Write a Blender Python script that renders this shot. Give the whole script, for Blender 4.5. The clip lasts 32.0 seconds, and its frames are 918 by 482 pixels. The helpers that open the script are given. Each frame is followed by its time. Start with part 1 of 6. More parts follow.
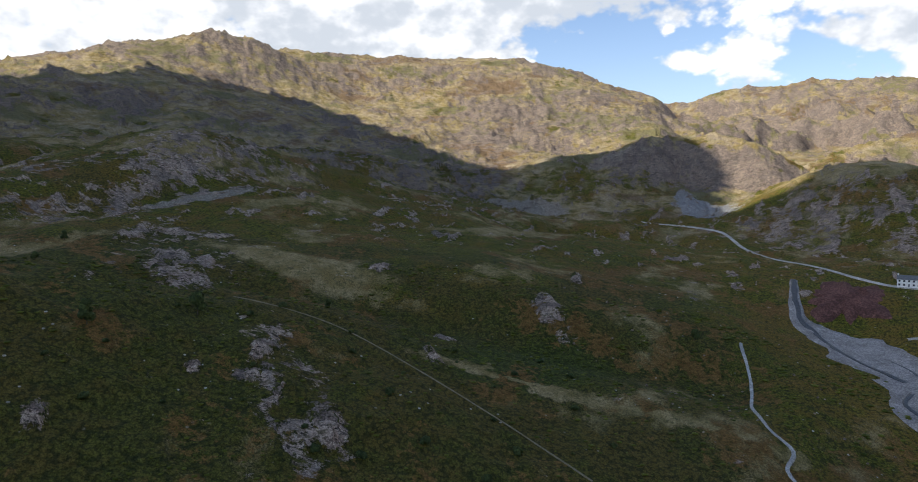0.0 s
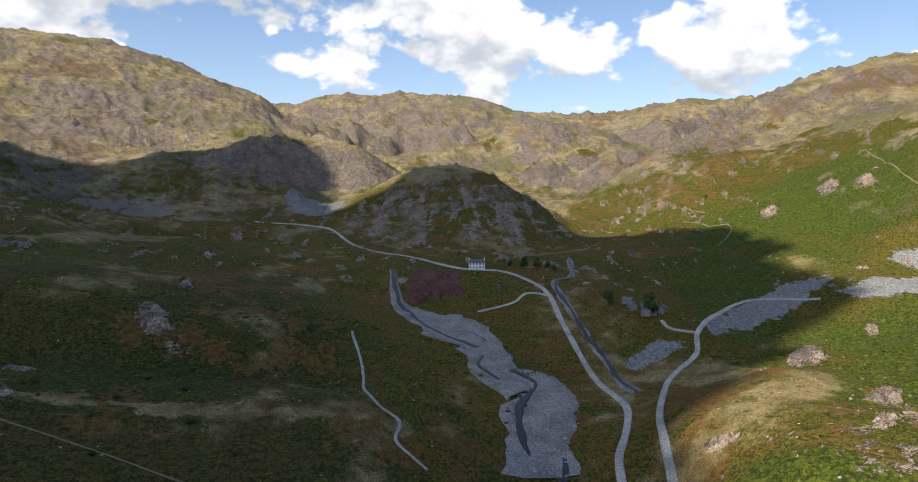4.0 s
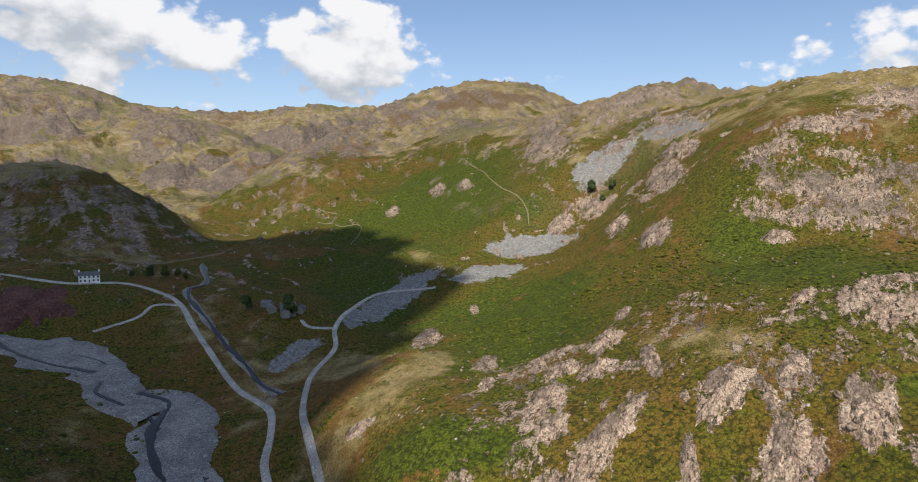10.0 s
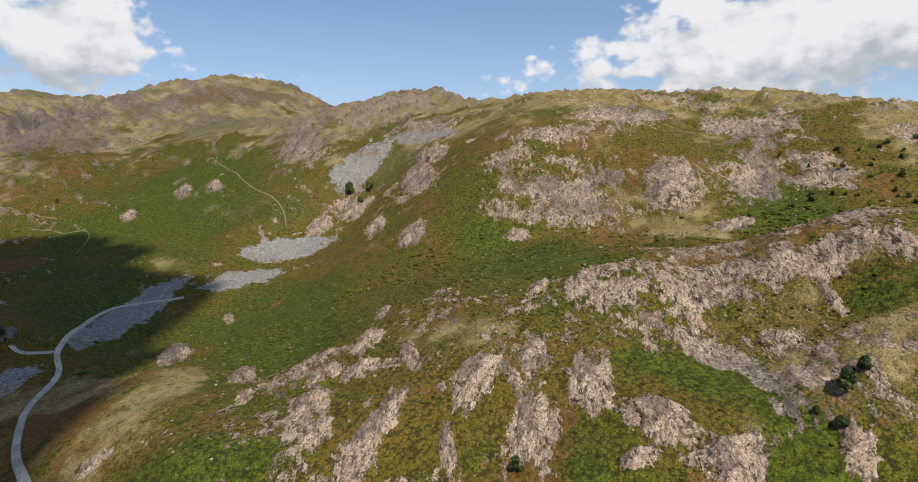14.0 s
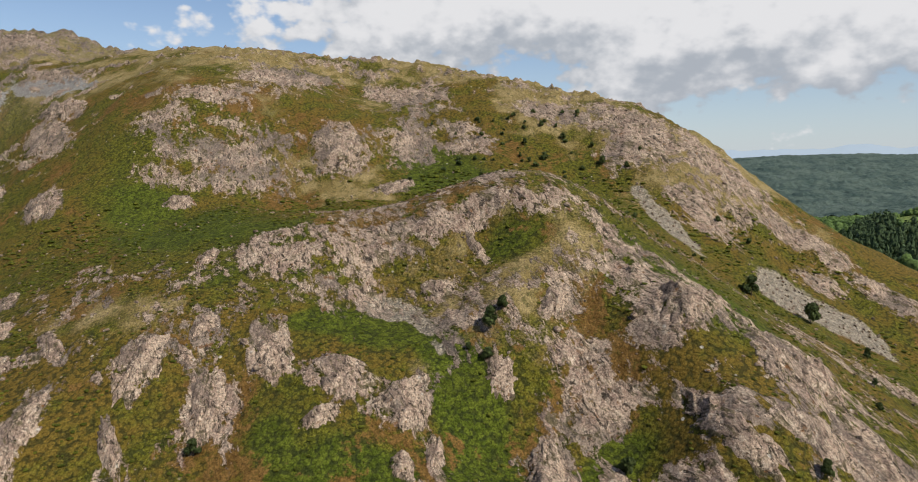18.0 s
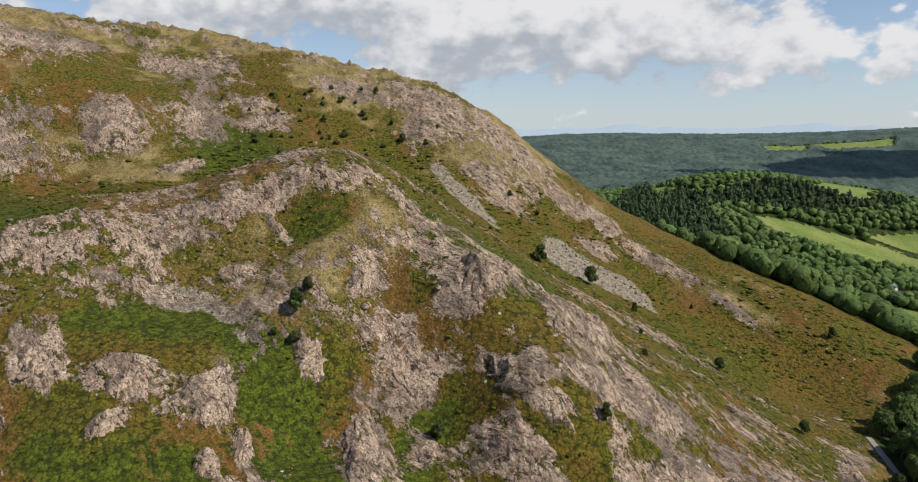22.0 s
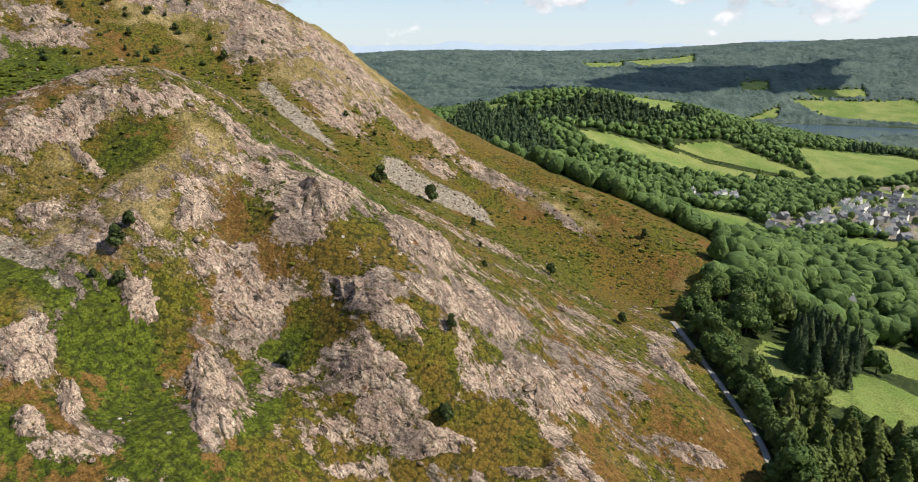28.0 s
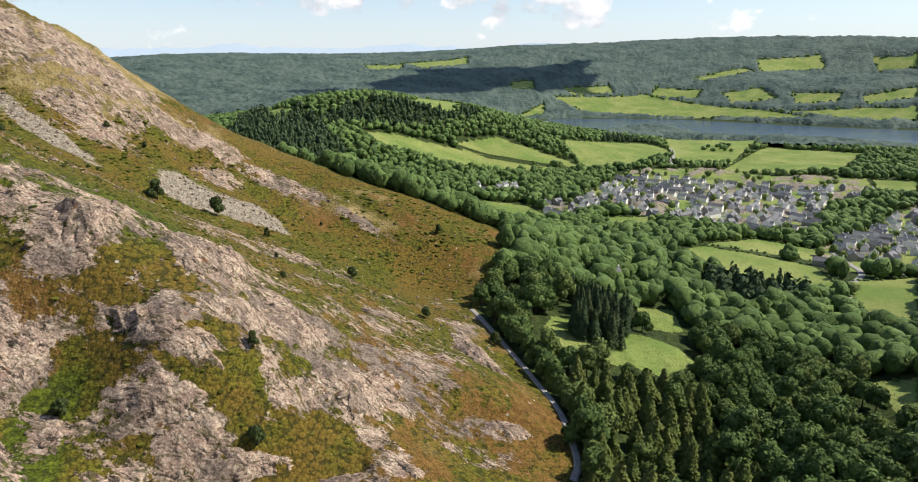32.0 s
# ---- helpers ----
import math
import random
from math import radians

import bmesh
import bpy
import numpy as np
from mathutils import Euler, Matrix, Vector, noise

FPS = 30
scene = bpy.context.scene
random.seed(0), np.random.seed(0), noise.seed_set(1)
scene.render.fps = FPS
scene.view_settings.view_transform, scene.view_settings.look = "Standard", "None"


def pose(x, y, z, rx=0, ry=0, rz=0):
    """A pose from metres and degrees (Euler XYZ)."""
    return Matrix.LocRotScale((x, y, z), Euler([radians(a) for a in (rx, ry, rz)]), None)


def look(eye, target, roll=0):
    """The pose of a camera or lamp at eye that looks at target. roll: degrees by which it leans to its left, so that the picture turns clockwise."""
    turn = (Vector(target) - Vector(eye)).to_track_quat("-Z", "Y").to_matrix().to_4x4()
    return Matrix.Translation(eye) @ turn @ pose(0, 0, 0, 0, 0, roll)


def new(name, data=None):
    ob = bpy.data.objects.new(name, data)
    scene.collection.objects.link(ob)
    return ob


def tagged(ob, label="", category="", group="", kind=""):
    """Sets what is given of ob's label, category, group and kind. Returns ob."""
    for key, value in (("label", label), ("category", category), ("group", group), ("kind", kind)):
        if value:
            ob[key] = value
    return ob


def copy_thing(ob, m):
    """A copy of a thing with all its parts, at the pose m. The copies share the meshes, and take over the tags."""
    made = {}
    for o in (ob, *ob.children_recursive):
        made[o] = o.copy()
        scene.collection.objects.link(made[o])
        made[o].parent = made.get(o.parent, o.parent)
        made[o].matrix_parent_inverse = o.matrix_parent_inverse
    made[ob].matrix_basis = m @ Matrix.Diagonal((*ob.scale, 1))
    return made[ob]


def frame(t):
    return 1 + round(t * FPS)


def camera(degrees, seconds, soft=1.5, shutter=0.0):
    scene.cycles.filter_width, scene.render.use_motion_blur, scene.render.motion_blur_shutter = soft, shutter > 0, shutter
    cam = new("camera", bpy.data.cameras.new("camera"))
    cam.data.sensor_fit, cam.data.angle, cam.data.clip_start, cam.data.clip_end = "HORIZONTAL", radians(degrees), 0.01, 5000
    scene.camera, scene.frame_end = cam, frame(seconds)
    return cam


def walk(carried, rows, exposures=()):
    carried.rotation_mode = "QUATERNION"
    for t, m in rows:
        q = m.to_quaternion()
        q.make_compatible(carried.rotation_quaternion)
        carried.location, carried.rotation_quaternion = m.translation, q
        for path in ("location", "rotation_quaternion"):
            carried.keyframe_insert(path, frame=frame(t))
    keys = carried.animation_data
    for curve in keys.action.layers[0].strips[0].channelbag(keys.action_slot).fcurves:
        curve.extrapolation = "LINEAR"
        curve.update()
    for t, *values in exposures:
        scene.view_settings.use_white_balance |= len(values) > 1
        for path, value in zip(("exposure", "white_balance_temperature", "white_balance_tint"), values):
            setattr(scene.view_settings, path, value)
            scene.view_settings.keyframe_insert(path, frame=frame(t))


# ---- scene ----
cam = camera(71.45, 32.0, soft=1.0)
# the drone hovers at one place and turns: seconds, turn, tip, roll
EYE = (0, 0, 250)
PATH = [
    (0.0, -0.52, -4.15, 0.06),
    (0.5, -3.84, -4.17, 0.08),
    (1.0, -8.63, -4.18, 0.04),
    (1.5, -13.38, -4.19, -0.03),
    (2.0, -17.85, -4.19, -0.04),
    (2.5, -22.21, -4.19, -0.04),
    (3.0, -26.47, -4.19, -0.09),
    (3.5, -30.82, -4.21, -0.07),
    (5.5, -43.45, -4.23, -0.04),
    (6.0, -47.80, -4.20, -0.12),
    (6.5, -51.95, -4.20, -0.10),
    (7.0, -55.40, -4.21, -0.05),
    (7.5, -58.34, -4.18, -0.09),
    (8.0, -60.61, -4.14, -0.08),
    (8.5, -62.37, -4.13, -0.10),
    (9.0, -63.91, -4.13, -0.10),
    (9.5, -65.16, -4.11, -0.01),
    (10.0, -66.16, -4.05, 0.02),
    (10.5, -67.39, -4.04, 0.06),
    (11.0, -69.17, -4.06, 0.07),
    (11.5, -71.76, -4.03, 0.04),
    (12.0, -74.76, -4.01, 0.06),
    (12.5, -77.84, -4.00, 0.01),
    (13.0, -81.01, -3.98, 0.09),
    (13.5, -84.26, -3.98, 0.02),
    (15.5, -98.63, -4.27, 0.05),
    (16.0, -102.85, -5.16, -0.09),
    (16.5, -106.77, -6.09, -0.16),
    (17.0, -110.06, -6.93, -0.06),
    (17.5, -113.20, -7.05, -0.04),
    (18.0, -116.45, -7.03, -0.00),
    (18.5, -118.83, -7.01, 0.03),
    (19.0, -121.01, -7.11, 0.04),
    (19.5, -123.27, -7.30, 0.08),
    (20.0, -125.27, -7.72, 0.08),
    (20.5, -127.39, -8.14, 0.06),
    (21.0, -129.91, -8.43, 0.10),
    (21.5, -132.29, -8.68, 0.10),
    (22.0, -134.03, -8.98, 0.11),
    (22.5, -135.49, -9.60, 0.08),
    (23.0, -136.60, -10.46, 0.05),
    (23.5, -137.48, -11.35, 0.07),
    (24.0, -138.16, -12.22, 0.10),
    (24.5, -138.64, -13.14, 0.13),
    (26.5, -143.17, -16.15, 0.11),
    (27.0, -144.42, -16.12, 0.15),
    (27.5, -146.21, -16.09, 0.09),
    (28.0, -148.50, -16.05, 0.09),
    (28.5, -151.20, -16.02, 0.04),
    (29.0, -153.59, -16.00, -0.01),
    (29.5, -155.93, -15.99, -0.12),
    (30.0, -158.26, -15.97, -0.21),
    (30.5, -160.51, -15.95, -0.24),
    (31.0, -162.95, -15.91, -0.28),
    (31.5, -165.28, -15.90, -0.25),
    (32.0, -167.15, -15.85, -0.29),
]
walk(cam, [(t, Matrix.Translation(EYE) @ pose(0, 0, 0, 90 + tip, 0, turn) @ pose(0, 0, 0, 0, 0, roll)) for t, turn, tip, roll in PATH],
     exposures=[(0, 0.55), (3, 0.42), (6, 0.2), (12, 0.02), (19, -0.2), (23.5, -0.1), (27, 0.2), (32, 0.32)])


# ---- light: a high sun from the south and a summer sky with cumulus ----
SUN_AZ, SUN_UP = 250, 46  # degrees clockwise from +y, and above the horizon


def bearing(az, up=0.0):
    """The way towards an azimuth (clockwise from +y) and an elevation, in degrees."""
    return Vector((math.sin(radians(az)) * math.cos(radians(up)), math.cos(radians(az)) * math.cos(radians(up)), math.sin(radians(up))))


sun = new("sun", bpy.data.lights.new("sun", "SUN"))
sun.data.energy, sun.data.angle, sun.data.color = 5.0, radians(0.53), (1.0, 0.91, 0.76)
sun.matrix_world = look(Vector((0, 0, 1500)), Vector((0, 0, 1500)) - bearing(SUN_AZ, SUN_UP))

# cumulus heaps and blue gaps: azimuth, elevation, half width, half height in degrees, amount
HEAPS = [
    (-30, 18, 26, 8, 0.34), (-27, 21, 4, 3, -0.16), (-2, 17, 18, 7, 0.36), (16, 20, 14, 4, 0.30), (26, 22, 22, 3.6, 0.16), (12, 14.5, 5, 3.4, -0.20),
    (33, 14, 9, 5.5, 0.24), (41, 13, 8, 5, 0.14), (56, 12, 8.5, 4.2, 0.30), (56, 17, 3.6, 3.0, 0.16), (64, 20, 14, 5, -0.24), (46, 21, 8, 3, -0.12),
    (76, 18, 12, 5, -0.26), (90, 17, 10, 6, -0.26), (76, 10.5, 5, 2.6, 0.16), (70, 15, 3, 1.6, 0.12), (108, 16, 14, 6, 0.20), (122, 13, 14, 8, 0.21),
    (137, 13, 12, 8, 0.19), (150, 10, 16, 5, 0.18), (172, 7, 30, 4, 0.20),
]


def build_sky():
    world = bpy.data.worlds.new("sky")
    scene.world = world
    world.use_nodes = True
    nt = world.node_tree
    nt.nodes.clear()

    def node(kind, **values):
        n = nt.nodes.new(kind)
        for key, value in values.items():
            n.inputs[key].default_value = value
        return n

    def math_node(op, a, b=None, c=None, clamp=False):
        n = nt.nodes.new("ShaderNodeMath")
        n.operation, n.use_clamp = op, clamp
        for i, v in enumerate((a, b, c)):
            if v is None:
                continue
            if isinstance(v, (int, float)):
                n.inputs[i].default_value = v
            else:
                nt.links.new(v, n.inputs[i])
        return n.outputs[0]

    sky = nt.nodes.new("ShaderNodeTexSky")
    sky.sky_type, sky.sun_disc = "NISHITA", False
    sky.sun_elevation, sky.sun_rotation = radians(SUN_UP), radians(SUN_AZ)
    sky.altitude, sky.air_density, sky.dust_density, sky.ozone_density = 250, 1.0, 0.5, 1.6
    coord = nt.nodes.new("ShaderNodeTexCoord")
    way = coord.outputs["Generated"]
    apart = nt.nodes.new("ShaderNodeSeparateXYZ")
    nt.links.new(way, apart.inputs[0])
    up = math_node("ARCSINE", apart.outputs["Z"])
    turn = math_node("ARCTAN2", apart.outputs["X"], apart.outputs["Y"])  # -pi..pi, clockwise from +y

    def density(lift):
        """Cloud thickness, seen lift radians higher."""
        high = math_node("ADD", up, lift)
        flat = nt.nodes.new("ShaderNodeCombineXYZ")
        nt.links.new(turn, flat.inputs[0])
        nt.links.new(math_node("MULTIPLY", high, 1.5), flat.inputs[1])
        big = node("ShaderNodeTexNoise", Scale=5.4, Detail=8.0, Roughness=0.5, Distortion=0.0)
        nt.links.new(flat.outputs[0], big.inputs["Vector"])
        puff = node("ShaderNodeTexVoronoi", Scale=26.0, Detail=3.0, Roughness=0.5)
        puff.feature = "SMOOTH_F1"
        nt.links.new(flat.outputs[0], puff.inputs["Vector"])
        total = math_node("SUBTRACT", big.outputs["Fac"], math_node("MULTIPLY", puff.outputs["Distance"], 0.25))
        for az, el, wide, tall, amount in HEAPS:
            du = math_node("DIVIDE", math_node("SUBTRACT", turn, radians(az if az < 180 else az - 360)), radians(wide))
            dv = math_node("DIVIDE", math_node("SUBTRACT", high, radians(el)), radians(tall))
            r2 = math_node("ADD", math_node("MULTIPLY", du, du), math_node("MULTIPLY", dv, dv))
            bell = math_node("EXPONENT", math_node("MULTIPLY", r2, -1.0))
            total = math_node("MULTIPLY_ADD", bell, amount, total)
        return total

    here, above = density(0.0), density(0.045)
    cover = nt.nodes.new("ShaderNodeMapRange")
    cover.interpolation_type = "SMOOTHSTEP"
    cover.inputs["From Min"].default_value, cover.inputs["From Max"].default_value = 0.395, 0.50
    nt.links.new(here, cover.inputs["Value"])
    thick = math_node("MULTIPLY_ADD", math_node("SUBTRACT", above, here), -1.7, 0.60, clamp=True)
    ramp = nt.nodes.new("ShaderNodeValToRGB")
    ramp.color_ramp.elements[0].color, ramp.color_ramp.elements[1].color = (0.47, 0.51, 0.57, 1), (0.88, 0.88, 0.90, 1)
    ramp.color_ramp.interpolation = "EASE"
    ramp.color_ramp.elements[0].position, ramp.color_ramp.elements[1].position = 0.2, 0.85
    nt.links.new(thick, ramp.inputs[0])
    dim = nt.nodes.new("ShaderNodeMix")
    dim.data_type, dim.blend_type = "RGBA", "MULTIPLY"
    dim.inputs["Factor"].default_value = 1.0
    nt.links.new(sky.outputs[0], dim.inputs["A"])
    dim.inputs["B"].default_value = (0.110, 0.116, 0.126, 1)
    both = nt.nodes.new("ShaderNodeMix")
    both.data_type = "RGBA"
    nt.links.new(cover.outputs[0], both.inputs["Factor"])
    haze = nt.nodes.new("ShaderNodeMix")
    haze.data_type = "RGBA"
    nt.links.new(math_node("MULTIPLY", math_node("EXPONENT", math_node("MULTIPLY", math_node("MAXIMUM", up, 0.0), -9.0)), 0.85), haze.inputs["Factor"])
    nt.links.new(dim.outputs["Result"], haze.inputs["A"])
    haze.inputs["B"].default_value = (0.62, 0.69, 0.77, 1)
    nt.links.new(haze.outputs["Result"], both.inputs["A"])
    nt.links.new(ramp.outputs[0], both.inputs["B"])
    shine = node("ShaderNodeBackground", Strength=1.0)
    out = nt.nodes.new("ShaderNodeOutputWorld")
    nt.links.new(both.outputs["Result"], shine.inputs["Color"])
    nt.links.new(shine.outputs[0], out.inputs[0])


build_sky()


# ---- materials ----
class Nodes:
    """A small helper to write node materials."""

    def __init__(self, name, roughness=0.9):
        self.mat = bpy.data.materials.new(name)
        self.mat.use_nodes = True
        self.nt = self.mat.node_tree
        self.bsdf = self.nt.nodes["Principled BSDF"]
        self.bsdf.inputs["Roughness"].default_value = roughness
        self.bsdf.inputs["Specular IOR Level"].default_value = 0.12
        self.coord = self.nt.nodes.new("ShaderNodeTexCoord").outputs["Object"]

    def put(self, socket, value):
        if isinstance(value, (int, float)):
            socket.default_value = value
        elif isinstance(value, tuple):
            socket.default_value = (*value, 1) if len(value) == 3 and socket.type == "RGBA" else value
        else:
            self.nt.links.new(value, socket)

    def noise(self, size, detail=4.0, rough=0.55, stretch=(1, 1, 1), distort=0.0, turn=0.0):
        m = self.nt.nodes.new("ShaderNodeMapping")
        m.inputs["Rotation"].default_value = (0, 0, radians(turn))
        m.inputs["Scale"].default_value = [s / size for s in stretch]
        self.put(m.inputs[0], self.coord)
        n = self.nt.nodes.new("ShaderNodeTexNoise")
        n.inputs["Scale"].default_value, n.inputs["Detail"].default_value = 1.0, detail
        n.inputs["Roughness"].default_value, n.inputs["Distortion"].default_value = rough, distort
        self.put(n.inputs["Vector"], m.outputs[0])
        return n.outputs["Fac"]

    def cells(self, size, feature="F1", stretch=(1, 1, 1)):
        m = self.nt.nodes.new("ShaderNodeMapping")
        m.inputs["Scale"].default_value = [s / size for s in stretch]
        self.put(m.inputs[0], self.coord)
        n = self.nt.nodes.new("ShaderNodeTexVoronoi")
        n.feature = feature
        n.inputs["Scale"].default_value = 1.0
        self.put(n.inputs["Vector"], m.outputs[0])
        return n.outputs["Distance"], n.outputs.get("Color")

    def band(self, value, lo, hi):
        n = self.nt.nodes.new("ShaderNodeMapRange")
        n.interpolation_type = "SMOOTHSTEP"
        n.inputs["From Min"].default_value, n.inputs["From Max"].default_value = lo, hi
        self.put(n.inputs["Value"], value)
        return n.outputs[0]

    def math(self, op, a, b=0.0, c=0.0):
        n = self.nt.nodes.new("ShaderNodeMath")
        n.operation = op
        for s, v in zip(n.inputs, (a, b, c)):
            self.put(s, v)
        return n.outputs[0]

    def mix(self, fac, a, b, blend="MIX"):
        n = self.nt.nodes.new("ShaderNodeMix")
        n.data_type, n.blend_type = "RGBA", blend
        self.put(n.inputs["Factor"], fac)
        self.put(n.inputs["A"], a)
        self.put(n.inputs["B"], b)
        return n.outputs["Result"]

    def attr(self, name):
        n = self.nt.nodes.new("ShaderNodeAttribute")
        n.attribute_name = name
        return n.outputs["Fac"]

    def chance(self):
        return self.nt.nodes.new("ShaderNodeObjectInfo").outputs["Random"]

    def island(self):
        return self.nt.nodes.new("ShaderNodeNewGeometry").outputs["Random Per Island"]

    def colour(self, value):
        self.put(self.bsdf.inputs["Base Color"], value)
        return self

    def bump(self, height, strength=0.5, distance=0.3):
        n = self.nt.nodes.new("ShaderNodeBump")
        n.inputs["Strength"].default_value, n.inputs["Distance"].default_value = strength, distance
        self.put(n.inputs["Height"], height)
        self.put(self.bsdf.inputs["Normal"], n.outputs[0])
        return self


def rock_look(n):
    """Bare cleaved volcanic rock: pinkish grey streaks, lichen, dark joints. Gives colour and relief."""
    big, mid, fine = n.noise(9, 5, 0.6), n.noise(2.2, 6, 0.65), n.noise(0.6, 5, 0.7)
    streak = n.noise(1.0, 6, 0.72, (0.28, 0.95, 0.4), 0.8, 31)
    crack = n.band(n.cells(2.6, "DISTANCE_TO_EDGE", (0.45, 1.3, 0.8))[0], 0.13, 0.02)
    speck = n.band(n.cells(0.8)[0], 0.28, 0.16)
    joint = n.noise(3.2, 6, 0.7, (0.4, 1.5, 0.8), 0.8, 22)
    col = n.mix(n.band(big, 0.36, 0.64), (0.265, 0.186, 0.148), (0.400, 0.308, 0.236))
    col = n.mix(n.band(mid, 0.50, 0.68), col, (0.50, 0.415, 0.325))
    col = n.mix(n.math("MULTIPLY", n.band(streak, 0.49, 0.40), 0.85), col, (0.100, 0.072, 0.055))
    col = n.mix(n.band(joint, 0.46, 0.40), col, (0.045, 0.034, 0.026))
    col = n.mix(n.math("MULTIPLY", n.band(fine, 0.55, 0.66), 0.55), col, (0.52, 0.44, 0.33))
    col = n.mix(n.math("MULTIPLY", speck, 0.45), col, (0.57, 0.50, 0.395))
    col = n.mix(n.math("MULTIPLY", crack, n.math("MULTIPLY", n.band(n.noise(2.6, 3), 0.48, 0.62), 0.55)), col, (0.07, 0.058, 0.05))
    col = n.mix(n.math("MULTIPLY", n.band(n.noise(34, 5, 0.65), 0.52, 0.38), 0.6), col, (0.10, 0.085, 0.075))
    ledge = n.noise(7.0, 5, 0.62, (0.7, 1.4, 1.8), 1.2, 40)
    col = n.mix(n.math("MULTIPLY", n.band(ledge, 0.45, 0.37), 0.75), col, (0.075, 0.066, 0.030))
    col = n.mix(n.math("MULTIPLY", n.band(n.noise(5.0, 6, 0.7), 0.60, 0.68), 0.8), col, (0.150, 0.068, 0.024))
    relief = n.math("ADD", n.math("MULTIPLY", joint, 0.5), n.math("MULTIPLY", streak, 0.5))
    return col, relief


def ground_material():
    n = Nodes("hill_ground", 0.95)
    huge, big, mid, fine = n.noise(60, 5, 0.6), n.noise(14, 6, 0.62), n.noise(3.0, 6, 0.65), n.noise(0.8, 5, 0.7)
    rust, dry, scree, rock, field, wood, pale = (n.attr(k) for k in ("rust", "dry", "scree", "rock", "field", "wood", "pale"))
    clump = n.cells(1.6)[0]
    bracken = n.mix(n.band(mid, 0.36, 0.62), (0.056, 0.056, 0.006), (0.112, 0.110, 0.012))
    bracken = n.mix(n.math("MULTIPLY", n.band(fine, 0.50, 0.60), 0.75), bracken, (0.155, 0.150, 0.028))
    bracken = n.mix(n.math("MULTIPLY", n.band(fine, 0.47, 0.36), 0.7), bracken, (0.026, 0.028, 0.008))
    bracken = n.mix(n.math("MULTIPLY", n.band(n.math("ADD", n.math("MULTIPLY", big, 0.5), n.math("MULTIPLY", huge, 0.5)), 0.44, 0.57), 0.85), bracken, (0.142, 0.092, 0.019))
    lush = n.mix(n.band(mid, 0.4, 0.6), (0.046, 0.068, 0.007), (0.094, 0.122, 0.014))
    lush = n.mix(n.math("MULTIPLY", n.band(fine, 0.47, 0.36), 0.7), lush, (0.020, 0.028, 0.006))
    bracken = n.mix(n.math("MULTIPLY", n.band(n.math("ADD", n.attr("fresh"), n.math("SUBTRACT", big, 0.5)), 0.25, 0.6), 0.9), bracken, lush)
    scrub = n.mix(n.band(mid, 0.4, 0.6), (0.030, 0.036, 0.011), (0.070, 0.066, 0.022))
    bracken = n.mix(n.math("MULTIPLY", n.band(n.math("ADD", n.attr("heath"), n.math("SUBTRACT", mid, 0.5)), 0.3, 0.6), 0.5), bracken, scrub)
    # gaps between bracken clumps darkened, their shade put into the colour
    bracken = n.mix(n.math("MULTIPLY", n.band(clump, 0.45, 0.75), 0.7), bracken, (0.020, 0.026, 0.009))
    rusty = n.mix(n.band(mid, 0.4, 0.62), (0.105, 0.058, 0.016), (0.168, 0.098, 0.030))
    rusty = n.mix(n.math("MULTIPLY", n.band(n.noise(2.0, 6, 0.7), 0.54, 0.62), 0.7), rusty, (0.060, 0.058, 0.010))
    edge = n.math("ADD", rust, n.math("MULTIPLY", n.math("SUBTRACT", mid, 0.5), 1.3))
    col = n.mix(n.band(edge, 0.44, 0.60), bracken, rusty)
    grassy = n.mix(n.band(big, 0.35, 0.65), (0.190, 0.142, 0.052), (0.285, 0.222, 0.105))
    grassy = n.mix(n.band(mid, 0.50, 0.66), grassy, (0.11, 0.098, 0.036))
    grassy = n.mix(n.math("MULTIPLY", n.band(huge, 0.52, 0.66), 0.6), grassy, (0.125, 0.112, 0.042))
    grassy = n.mix(n.math("MULTIPLY", n.attr("wild"), n.band(n.noise(26, 6, 0.7), 0.42, 0.62)), grassy, (0.300, 0.245, 0.160))
    vast = n.noise(170, 5, 0.6)
    grassy = n.mix(n.math("MULTIPLY", n.attr("wild"), n.math("MULTIPLY", n.band(vast, 0.51, 0.60), 0.85)), grassy, (0.125, 0.118, 0.056))
    grassy = n.mix(n.math("MULTIPLY", n.attr("wild"), n.math("MULTIPLY", n.band(vast, 0.47, 0.38), 0.85)), grassy, (0.140, 0.092, 0.055))
    edge = n.math("ADD", dry, n.math("MULTIPLY", n.math("SUBTRACT", big, 0.5), 0.8))
    edge = n.math("ADD", edge, n.math("MULTIPLY", n.math("SUBTRACT", fine, 0.5), 0.5))
    col = n.mix(n.band(edge, 0.36, 0.64), col, grassy)
    meadow = n.mix(n.band(huge, 0.35, 0.65), (0.130, 0.195, 0.045), (0.225, 0.255, 0.080))
    meadow = n.mix(n.math("MULTIPLY", n.band(big, 0.5, 0.7), 0.6), meadow, (0.16, 0.19, 0.06))
    col = n.mix(n.band(field, 0.42, 0.58), col, meadow)
    floor = n.mix(n.band(mid, 0.4, 0.6), (0.022, 0.036, 0.012), (0.05, 0.07, 0.02))
    col = n.mix(n.band(wood, 0.4, 0.6), col, floor)
    stones, tint = n.cells(0.9)
    slate = n.mix(n.band(mid, 0.35, 0.65), (0.225, 0.19, 0.145), (0.385, 0.335, 0.255))
